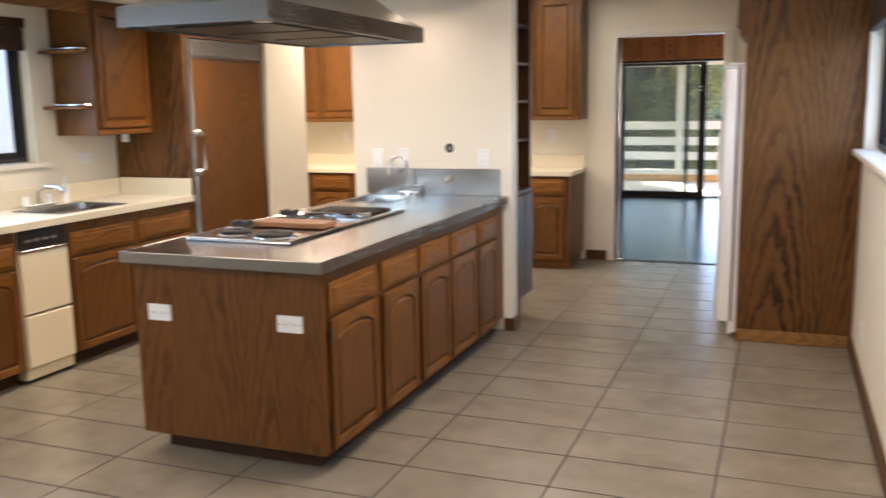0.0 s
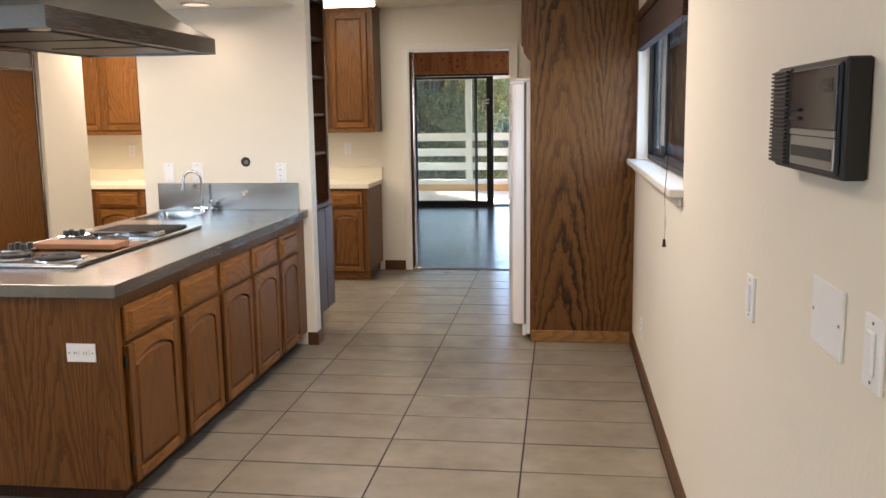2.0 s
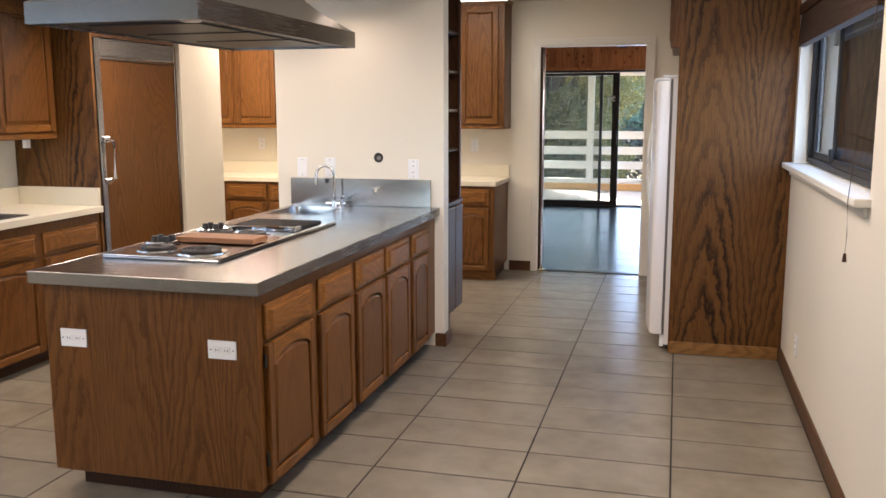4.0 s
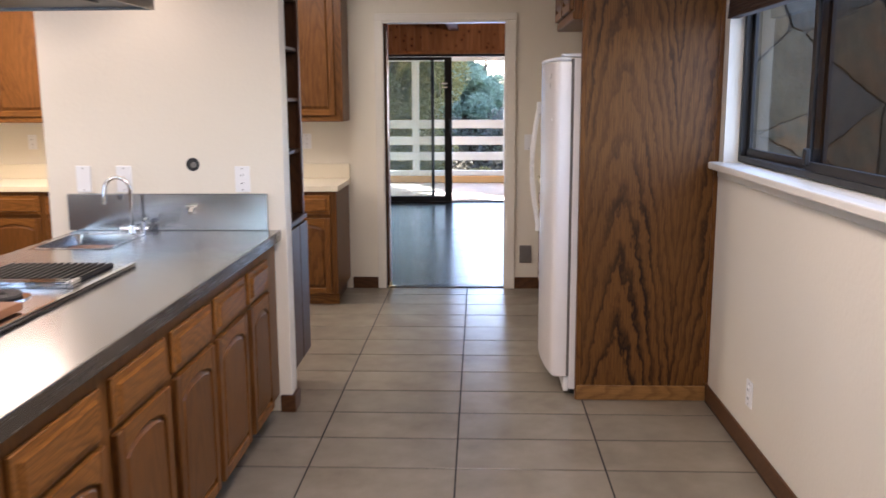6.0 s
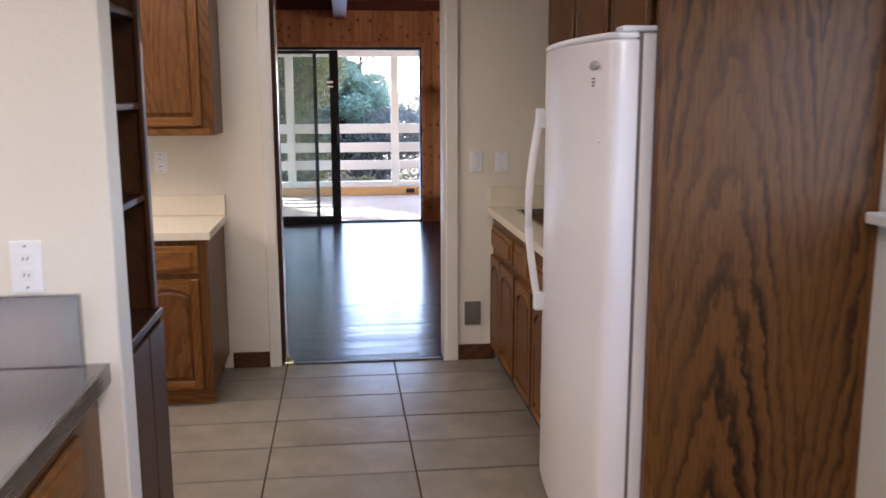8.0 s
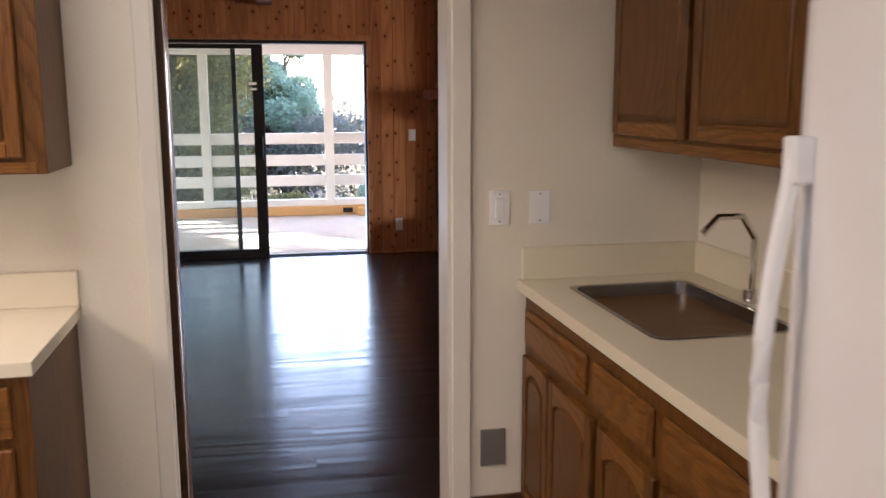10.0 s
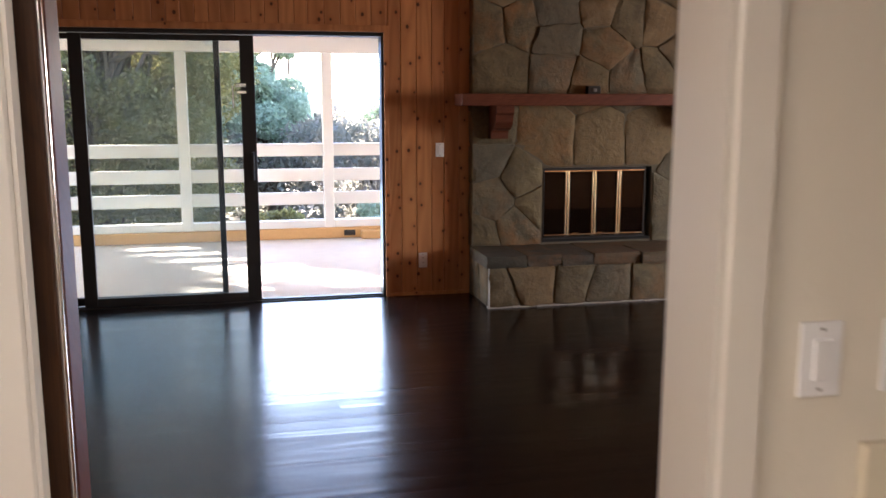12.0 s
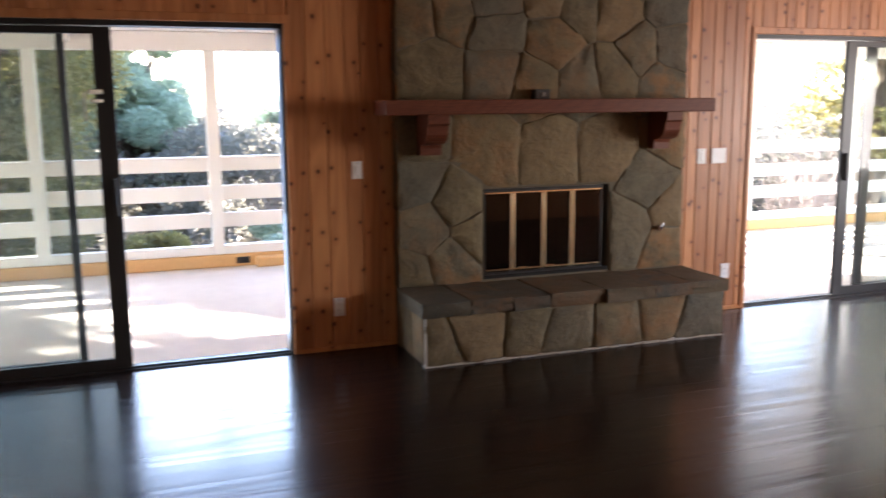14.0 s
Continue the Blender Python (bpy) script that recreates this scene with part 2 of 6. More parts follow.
def stone_material(name, depth=1.0):
    m, nt, bs = base(name, 0.8)
    vec = coords(nt, jitter=17.0)
    info = nt.nodes.new("ShaderNodeObjectInfo")
    a = noise_tex(nt, vec, 5.0, 6.0, 0.65, 0.6)
    b = noise_tex(nt, vec, 26.0, 5.0, 0.7)
    col = mixc(nt, ramp(nt, a, 0.3, 0.7), (0.070, 0.055, 0.027), (0.175, 0.138, 0.070))
    pale = ramp(nt, maths(nt, "FRACT", maths(nt, "MULTIPLY", info.outputs["Random"], 7.3)), 0.25, 0.95)
    col = mixc(nt, maths(nt, "MULTIPLY", pale, 0.75), col, mixc(nt, a, (0.058, 0.057, 0.045), (0.125, 0.122, 0.098)))
    tan = ramp(nt, maths(nt, "FRACT", maths(nt, "MULTIPLY", info.outputs["Random"], 3.7)), 0.62, 0.70)
    col = mixc(nt, maths(nt, "MULTIPLY", tan, 0.7), col, mixc(nt, a, (0.135, 0.090, 0.036), (0.255, 0.170, 0.078)))
    rust = maths(nt, "ADD", 0.12, ramp(nt, info.outputs["Random"], 0.55, 0.8))
    col = mixc(nt, maths(nt, "MULTIPLY", rust, maths(nt, "MULTIPLY", ramp(nt, noise_tex(nt, vec, 6.0, 4.0), 0.42, 0.62), 0.8)), col, (0.22, 0.115, 0.042))
    col = mixc(nt, maths(nt, "MULTIPLY", ramp(nt, b, 0.5, 0.75), 0.55), col, (0.050, 0.048, 0.038))
    col = mixc(nt, maths(nt, "MULTIPLY", ramp(nt, noise_tex(nt, vec, 55.0, 4.0, 0.7), 0.58, 0.75), 0.35), col, (0.27, 0.24, 0.17))
    col = mixc(nt, 1.0, col, (depth, depth, depth * 0.95), "MULTIPLY")
    nt.links.new(col, bs.inputs["Base Color"])
    bump(nt, bs, maths(nt, "ADD", a, maths(nt, "MULTIPLY", b, 0.35)), 0.75, 0.022)
    return m


def glass_material(name, tint=(0.93, 0.96, 0.95), mirror=0.02, haze=0.0):
    m, nt, bs = base(name, 0.0)
    tr = add(nt, "ShaderNodeBsdfTransparent", Color=rgba(tint))
    gl = add(nt, "ShaderNodeBsdfGlossy", Roughness=0.01)
    lw = add(nt, "ShaderNodeLayerWeight", Blend=0.5)
    gloss = maths(nt, "ADD", mirror, maths(nt, "MULTIPLY", maths(nt, "POWER", lw.outputs["Facing"], 5.0), 0.8))
    mx = nt.nodes.new("ShaderNodeMixShader")
    nt.links.new(gloss, mx.inputs[0])
    nt.links.new(tr.outputs[0], mx.inputs[1])
    nt.links.new(gl.outputs[0], mx.inputs[2])
    # a thin translucent film pales the pane unevenly
    if haze:
        film_mix = nt.nodes.new("ShaderNodeMixShader")
        smudge = noise_tex(nt, coords(nt), 3.0, 4.0, 0.6)
        nt.links.new(maths(nt, "MULTIPLY", smudge, 2.0 * haze), film_mix.inputs[0])
        pale_film = add(nt, "ShaderNodeBsdfTranslucent", Color=rgba((0.75, 0.74, 0.70)))
        nt.links.new(mx.outputs[0], film_mix.inputs[1])
        nt.links.new(pale_film.outputs[0], film_mix.inputs[2])
        mx = film_mix
    nt.links.new(mx.outputs[0], nt.nodes["Material Output"].inputs["Surface"])
    return m


def leaf_material(name, c1, c2):
    m, nt, bs = base(name, 0.55)
    geo = nt.nodes.new("ShaderNodeNewGeometry")
    nt.links.new(mixc(nt, maths(nt, "POWER", geo.outputs["Random Per Island"], 2.2), c1, c2), bs.inputs["Base Color"])
    tl = add(nt, "ShaderNodeBsdfTranslucent", Color=rgba(tuple(v * 1.6 for v in c2)))
    mx = nt.nodes.new("ShaderNodeMixShader")
    mx.inputs[0].default_value = 0.4
    nt.links.new(bs.outputs[0], mx.inputs[1])
    nt.links.new(tl.outputs[0], mx.inputs[2])
    nt.links.new(mx.outputs[0], nt.nodes["Material Output"].inputs["Surface"])
    return m


OAK_Z = wood("oak_upright_grain", (0.042, 0.014, 0.003), (0.152, 0.062, 0.0142), "z", 4.0, 1.6, contrast=0.6, pores=0.45, width=0.14, along=4.0)
OAK_Y = wood("oak_grain_along_run", (0.048, 0.017, 0.004), (0.22, 0.091, 0.019), "y", 3.0, 1.6, contrast=0.55, pores=0.45, width=0.12, along=5.0)
OAK_X = wood("oak_grain_across", (0.048, 0.017, 0.004), (0.22, 0.091, 0.019), "x", 3.0, 1.6, contrast=0.55, pores=0.45, width=0.12, along=5.0)
# dark oak, taken darker still for the shade inside the shelf unit
OAK_DARK = wood("oak_dark_with_shade", (0.016, 0.006, 0.0025), (0.056, 0.022, 0.0075), "z", 5.0, 1.6, contrast=0.5, pores=0.4)
OAK_PANEL = wood("oak_panel_bold_grain", (0.013, 0.0045, 0.0014), (0.150, 0.064, 0.0145), "z", 5.0, 1.2, rough=0.5, contrast=1.0, pores=0.4, jitter=0.0, width=0.26, along=3.2, swirl=2.6, meander=0.3, stretch=0.16)
OAK_PALE = wood("oak_pale_trim", (0.10, 0.045, 0.014), (0.30, 0.155, 0.050), "x", 3.0, 1.6, contrast=0.5, pores=0.4)
OAK_BASE = wood("oak_base_dark", (0.034, 0.014, 0.006), (0.098, 0.044, 0.018), "x", 3.0, 1.6, contrast=0.5, pores=0.4)
INKY = plain("intercom_black", (0.007, 0.0065, 0.006), 0.5)
REDWOOD = wood("red_stained_timber", (0.060, 0.015, 0.007), (0.140, 0.042, 0.020), "x", 4.0, 2.0, 0.45, 0.4)
BUTCHER = wood("cutting_board_maple", (0.15, 0.065, 0.032), (0.28, 0.135, 0.065), "x", 3.0, 3.0, 0.55, 0.3)
WALL = paint("cream_wall_paint", (0.80, 0.755, 0.64), 0.55, 0.4, 48.0)
CEIL = paint("ceiling_paint", (0.82, 0.79, 0.71), 0.75, 0.2, 70.0)
TRIM = paint("white_trim_paint", (0.80, 0.77, 0.69), 0.4, 0.05)
LAMINATE = paint("cream_laminate", (0.74, 0.68, 0.53), 0.33, 0.02, 200.0, 0.03)
ALMOND = paint("almond_enamel", (0.78, 0.70, 0.50), 0.35, 0.02)
ENAMEL = paint("white_fridge_enamel", (0.83, 0.805, 0.79), 0.2, 0.10, 420.0, 0.01)
PLASTIC = plain("white_plastic", (0.82, 0.83, 0.83), 0.4, 0, 0.03)
STEEL_Y = metal("brushed_steel", (0.36, 0.35, 0.345), 0.24, "y", 0.05)
STEEL_X = metal("brushed_steel_across", (0.47, 0.47, 0.48), 0.2, "x", 0.07)
HOODSTEEL = metal("hood_steel", (0.40, 0.39, 0.355), 0.34, "z", 0.05)
RIMSTEEL = metal("dark_brushed_steel", (0.30, 0.285, 0.26), 0.28, "y", 0.05)
CHROME = metal("chrome", (0.82, 0.82, 0.82), 0.12, "x", 0.05)
BRASS = metal("brass", (0.80, 0.69, 0.47), 0.25, "z", 0.08)
BLACK = plain("black_plastic", (0.014, 0.013, 0.012), 0.42)
COIL = plain("coil_black", (0.012, 0.010, 0.009), 0.6)
BRONZE = plain("dark_bronze_aluminium", (0.012, 0.011, 0.010), 0.45, 0.0)
GROUT = plain("dark_grout", (0.016, 0.013, 0.011), 0.95)
TILE = tile_material()
PINE = pine_material()
BOARD = floorboard_material()
STONE = stone_material("field_stone")
SLATE = stone_material("dark_hearth_stone", 0.55)
MORTAR = plain("dark_mortar", (0.125, 0.104, 0.068), 0.95)
MORTAR_LIGHT = plain("pale_mortar", (0.42, 0.40, 0.35), 0.9)
GLASS = glass_material("window_glass", (0.85, 0.87, 0.85))
DOOR_GLASS = glass_material("hazy_door_glass", (0.85, 0.87, 0.85), haze=0.011)
# insect screen, and tints that put the yard's shade into the panes
SCREENED = glass_material("screened_glass", (0.40, 0.38, 0.39))
YARD_SHADE = glass_material("yard_shade_glass", (0.62, 0.62, 0.66))
SMOKED = glass_material("smoked_glass", (0.30, 0.29, 0.28), 0.035)
SOOT = plain("sooty_firebrick", (0.010, 0.009, 0.008), 0.95)
DECKPAINT = plain("deck_coating", (0.60, 0.54, 0.48), 0.7, 0, 0.1, 6.0)
STUCCO = plain("tan_stucco", (0.62, 0.36, 0.15), 0.9, 0, 0.1)
WHITEOUT = paint("white_exterior_paint", (0.80, 0.79, 0.75), 0.5, 0.1)
WEAVE = plain("woven_shade_brown", (0.048, 0.022, 0.011), 0.85, 0, 0.4, 160.0)
GREY = plain("grey_vent", (0.17, 0.155, 0.14), 0.55)
SOIL = plain("dry_soil", (0.085, 0.07, 0.048), 0.95, 0, 0.3, 3.0)
BARK = plain("bark", (0.10, 0.075, 0.055), 0.95, 0, 0.4, 14.0)
LEAF = leaf_material("oak_leaves", (0.040, 0.056, 0.024), (0.25, 0.215, 0.075))
LEAF2 = leaf_material("grey_green_leaves", (0.13, 0.19, 0.13), (0.35, 0.41, 0.31))
TWIG = plain("bare_twigs", (0.20, 0.165, 0.135), 0.9)
DIFFUSER = glowing("lamp_diffuser", (1.0, 0.93, 0.80), 0.5)
BULB = glowing("can_bulb", (1.0, 0.66, 0.50), 0.06)

# ---- building helpers ----
ORG = {}
SHIFT = Vector((0, 0, 0))  # the family room and the garden are laid out on a plan of their own


def box(bm, x0, x1, y0, y1, z0, z1, bevel=0.0, seg=1):
    r = bmesh.ops.create_cube(bm, size=1.0, matrix=Matrix.Translation(((x0 + x1) / 2, (y0 + y1) / 2, (z0 + z1) / 2)) @ Matrix.Diagonal((abs(x1 - x0), abs(y1 - y0), abs(z1 - z0), 1)))
    if bevel:
        edges = list({e for v in r["verts"] for e in v.link_edges})
        bmesh.ops.bevel(bm, geom=edges, offset=bevel, segments=seg, affect="EDGES", profile=0.5)
    return bm


def boxed(x0, x1, y0, y1, z0, z1, bevel=0.0, seg=1):
    return box(bmesh.new(), x0, x1, y0, y1, z0, z1, bevel, seg)


def cyl(bm, p, q, r, n=16, r2=None):
    p, q = Vector(p), Vector(q)
    d = q - p
    m = Matrix.Translation((p + q) / 2) @ d.to_track_quat("Z", "Y").to_matrix().to_4x4()
    bmesh.ops.create_cone(bm, cap_ends=True, segments=n, radius1=r, radius2=r if r2 is None else r2, depth=d.length, matrix=m)
    return bm


def tube(bm, pts, r, n=10):
    pts = [Vector(p) for p in pts]
    rings = []
    for i, p in enumerate(pts):
        d = (pts[min(i + 1, len(pts) - 1)] - pts[max(i - 1, 0)]).normalized()
        q = d.to_track_quat("Z", "Y")
        rings.append([bm.verts.new(p + q @ Vector((r * math.cos(a), r * math.sin(a), 0))) for a in (2 * math.pi * k / n for k in range(n))])
    for a, b in zip(rings, rings[1:]):
        for k in range(n):
            bm.faces.new((a[k], a[(k + 1) % n], b[(k + 1) % n], b[k]))
    bm.faces.new(rings[0][::-1])
    bm.faces.new(rings[-1])
    return bm


def prism(bm, pts, depth_vec, inset=0.0):
    """A polygon pushed along depth_vec; inset narrows the far side."""
    d = Vector(depth_vec)
    pts = [Vector(p) for p in pts]
    c = sum(pts, Vector()) / len(pts)
    far = [p + d + ((c - p).normalized() * inset if inset else Vector()) for p in pts]
    a = [bm.verts.new(p) for p in pts]
    b = [bm.verts.new(p) for p in far]
    fs = [bm.faces.new(a), bm.faces.new(b[::-1])]
    for i in range(len(a)):
        j = (i + 1) % len(a)
        fs.append(bm.faces.new((a[j], a[i], b[i], b[j])))
    bmesh.ops.recalc_face_normals(bm, faces=fs)
    return bm


def finish(name, bm, material, origin, smooth):
    bmesh.ops.translate(bm, verts=bm.verts, vec=-Vector(origin))
    me = bpy.data.meshes.new(name)
    bm.to_mesh(me)
    bm.free()
    me.materials.append(material)
    if smooth:
        for p in me.polygons:
            p.use_smooth = True
        me.set_sharp_from_angle(angle=radians(38))
    return me


def thing(name, at, label, category, group=""):
    ob = new(name)
    ob.empty_display_size = 0.1
    ob.location = Vector(at) + SHIFT
    ORG[ob] = Vector(at)
    return tagged(ob, label, category, group)


def part(name, bm, material, parent, label="", smooth=False):
    """One mesh under a thing or a part; bm is in world places."""
    o = ORG[parent]
    ob = new(name, finish(name, bm, material, o, smooth))
    ob.parent = parent
    ORG[ob] = o
    if label:
        ob["label"] = label
    return ob


def solid(name, bm, material, label, category, group="", at=(0, 0, 0), smooth=False):
    ob = new(name, finish(name, bm, material, at, smooth))
    ob.location = Vector(at) + SHIFT
    ORG[ob] = Vector(at)
    return tagged(ob, label, category, group)


def struct(name, bm, material, label, category="structure"):
    ob = new(name, finish(name, bm, material, (0, 0, 0), False))
    ob.location = SHIFT
    ORG[ob] = Vector((0, 0, 0))
    return tagged(ob, label, category, "", "structure")


def wall_y(bm, y0, y1, x0, x1, z0, z1, holes=()):
    """A wall along x between y0 and y1, with rectangular holes (xa, xb, za, zb) in x order."""
    x = x0
    for xa, xb, za, zb in holes:
        if xa > x:
            box(bm, x, xa, y0, y1, z0, z1)
        if za > z0:
            box(bm, xa, xb, y0, y1, z0, za)
        if zb < z1:
            box(bm, xa, xb, y0, y1, zb, z1)
        x = xb
    if x1 > x:
        box(bm, x, x1, y0, y1, z0, z1)
    return bm


def wall_x(bm, x0, x1, y0, y1, z0, z1, holes=()):
    y = y0
    for ya, yb, za, zb in holes:
        if ya > y:
            box(bm, x0, x1, y, ya, z0, z1)
        if za > z0:
            box(bm, x0, x1, ya, yb, z0, za)
        if zb < z1:
            box(bm, x0, x1, ya, yb, zb, z1)
        y = yb
    if y1 > y:
        box(bm, x0, x1, y, y1, z0, z1)
    return bm


def holed_slab(x0, x1, y0, y1, hole, z0, z1):
    """A worktop sheet in one piece, with a rectangular cut-out (xa, xb, ya, yb)."""
    bm = bmesh.new()
    xa, xb, ya, yb = hole
    outer = ((x0, y0), (x1, y0), (x1, y1), (x0, y1))
    inner = ((xa, ya), (xb, ya), (xb, yb), (xa, yb))
    ring = [[bm.verts.new((px, py, z)) for px, py in loop] for loop in (outer, inner) for z in (z0, z1)]
    ob_, ot, ib, it = ring
    for k in range(4):
        n = (k + 1) % 4
        bm.faces.new((ot[k], ot[n], it[n], it[k]))
        bm.faces.new((ob_[n], ob_[k], ib[k], ib[n]))
        bm.faces.new((ob_[k], ob_[n], ot[n], ot[k]))
        bm.faces.new((ib[n], ib[k], it[k], it[n]))
    return bm


def face_frame(origin, toward):
    """u along the front, v up, n out of it. toward: the side that the front looks to."""
    n = Vector({"+x": (1, 0, 0), "-x": (-1, 0, 0), "-y": (0, -1, 0), "+y": (0, 1, 0)}[toward])
    v = Vector((0, 0, 1))
    u = v.cross(n)
    m = Matrix((u, v, n)).transposed().to_4x4()
    m.translation = origin
    return m


def uvn(bm, m, u0, u1, v0, v1, n0, n1, bevel=0.0, seg=1):
    r = bmesh.ops.create_cube(bm, size=1.0, matrix=m @ Matrix.Translation(((u0 + u1) / 2, (v0 + v1) / 2, (n0 + n1) / 2)) @ Matrix.Diagonal((u1 - u0, v1 - v0, n1 - n0, 1)))
    if bevel:
        edges = list({e for v in r["verts"] for e in v.link_edges})
        bmesh.ops.bevel(bm, geom=edges, offset=bevel, segments=seg, affect="EDGES", profile=0.5)
    return bm


def hung_door(parent, m, u0, u1, v0, v1, arch=0.0):
    """A framed door: stiles, bottom rail, straight or arched top rail and a raised field."""
    s = 0.042
    door = part("cabinet_door", uvn(bmesh.new(), m, u0 + 0.003, u1 - 0.003, v0 + 0.003, v1 - 0.003, 0, 0.009), OAK_Z, parent)
    part("stile", uvn(bmesh.new(), m, u0, u0 + s, v0, v1, 0, 0.021, 0.004), OAK_Z, door)
    part("stile", uvn(bmesh.new(), m, u1 - s, u1, v0, v1, 0, 0.021, 0.004), OAK_Z, door)
    part("rail", uvn(bmesh.new(), m, u0 + s - 0.001, u1 - s + 0.001, v0, v0 + s, 0, 0.0205, 0.003), splined(m), door)
    k = 14
    top = []
    for i in range(k + 1):
        f = i / k
        lift = arch * math.sin(math.pi * f) ** 0.75
        top.append((u0 + s + (u1 - u0 - 2 * s) * f, v1 - s - arch + lift))
    rail = [m @ Vector((u, v, 0.0)) for u, v in top] + [m @ Vector((u1 - s, v1, 0)), m @ Vector((u0 + s, v1, 0))]
    part("rail", prism(bmesh.new(), rail, m.to_3x3() @ Vector((0, 0, 0.0205))), splined(m), door)
    g = 0.006
    field = [(u0 + s + g, v0 + s + g), (u1 - s - g, v0 + s + g)] + [(min(max(u, u0 + s + g), u1 - s - g), v - g) for u, v in reversed(top)]
    part("raised_panel", prism(bmesh.new(), [m @ Vector((u, v, 0.008)) for u, v in field], m.to_3x3() @ Vector((0, 0, 0.0122)), 0.022), OAK_Z, door)
    return door


def drawer_front(m, u0, u1, v0, v1):
    bm = bmesh.new()
    uvn(bm, m, u0, u1, v0, v1, 0, 0.014, 0.004)
    e = 0.022
    field = [(u0 + e, v0 + e), (u1 - e, v0 + e), (u1 - e, v1 - e), (u0 + e, v1 - e)]
    prism(bm, [m @ Vector((u, v, 0.014)) for u, v in field], m.to_3x3() @ Vector((0, 0, 0.011)), 0.018)
    return bm


def splined(m):
    return OAK_Y if abs(m[1][0]) > 0.5 else OAK_X


def fronts(parent, m, cols, drawer=(0.66, 0.80), door=(0.10, 0.64), arch=0.042):
    """Drawer fronts over arched doors; cols: (u0, u1) along the run."""
    for u0, u1 in cols:
        if drawer:
            part("drawer_front", drawer_front(m, u0, u1, *drawer), splined(m), parent)
        if door:
            hung_door(parent, m, u0, u1, *door, arch)


def plate(name, m, u0, u1, v0, v1, label, kind, group="wall plates"):
    """A wall plate with its device: outlet, rocker or blank."""
    c = m @ Vector(((u0 + u1) / 2, v0, 0))
    t = thing(name, c, label, "outlet" if kind == "outlet" else "switch", group)
    part("cover_plate", uvn(bmesh.new(), m, u0, u1, v0, v1, 0, 0.007, 0.0025, 2), PLASTIC, t)
    uc, vc, w, h = (u0 + u1) / 2, (v0 + v1) / 2, u1 - u0, v1 - v0
    if kind == "outlet":
        for s in (-1, 1):
            a, b = (uc, vc + s * 0.019) if h > w else (uc + s * 0.019, vc)
            part("socket", uvn(bmesh.new(), m, a - 0.015, a + 0.015, b - 0.013, b + 0.013, 0.006, 0.0095, 0.003), PLASTIC, t)
            for q in (-0.005, 0.005):
                part("slot", uvn(bmesh.new(), m, a + q - 0.0012, a + q + 0.0012, b - 0.004, b + 0.004, 0.009, 0.0102), BLACK, t)
    elif kind == "rocker":
        part("rocker", uvn(bmesh.new(), m, uc - 0.016, uc + 0.016, vc - 0.034, vc + 0.034, 0.006, 0.0125, 0.003), PLASTIC, t)
    for s in (-1, 1):
        p = m @ Vector((uc, vc + s * (h / 2 - 0.012), 0.0065)) if h > w else m @ Vector((uc + s * (w / 2 - 0.012), vc, 0.0065))
        part("screw", cyl(bmesh.new(), p, p + m.to_3x3() @ Vector((0, 0, 0.0015)), 0.003, 8), GREY, t)
    return t


def clip(poly, nx, ny, d):
    """The part of a polygon with nx*x + ny*y <= d."""
    out = []
    for i, p in enumerate(poly):
        q = poly[(i + 1) % len(poly)]
        a, b = nx * p[0] + ny * p[1] - d, nx * q[0] + ny * q[1] - d
        if a <= 0:
            out.append(p)
        if a * b < 0:
            f = a / (a - b)
            out.append((p[0] + (q[0] - p[0]) * f, p[1] + (q[1] - p[1]) * f))
    return out


def stone_cells(x0, x1, z0, z1, nx, nz, rng, jitter=0.46, joint=0.010, drop=0.0, seeds=None):
    """Irregular stones that fill a rectangle, with a joint between them."""
    pts = []
    for j in range(nz):
        for i in range(nx):
            sh = 0.5 * (j % 2)
            pts.append((x0 + (i + 0.25 + sh + rng.uniform(-jitter, jitter)) * (x1 - x0) / nx, z0 + (j + 0.5 + rng.uniform(-jitter, jitter)) * (z1 - z0) / nz))
    pts = seeds or [p for p in pts if rng.random() > drop]
    cells = []
    for k, p in enumerate(pts):
        poly = [(x0, z0), (x1, z0), (x1, z1), (x0, z1)]
        for q in pts:
            if q is p or not poly:
                continue
            dx, dz = q[0] - p[0], q[1] - p[1]
            ln = math.hypot(dx, dz)
            if ln < 1e-6:
                continue
            mid = ((p[0] + q[0]) / 2 * dx + (p[1] + q[1]) / 2 * dz) / ln - joint / 2
            poly = clip(poly, dx / ln, dz / ln, mid)
        if len(poly) >= 3:
            cells.append(poly)
    return cells


def area(poly):
    return 0.5 * abs(sum(p[0] * q[1] - q[0] * p[1] for p, q in zip(poly, poly[1:] + poly[:1])))


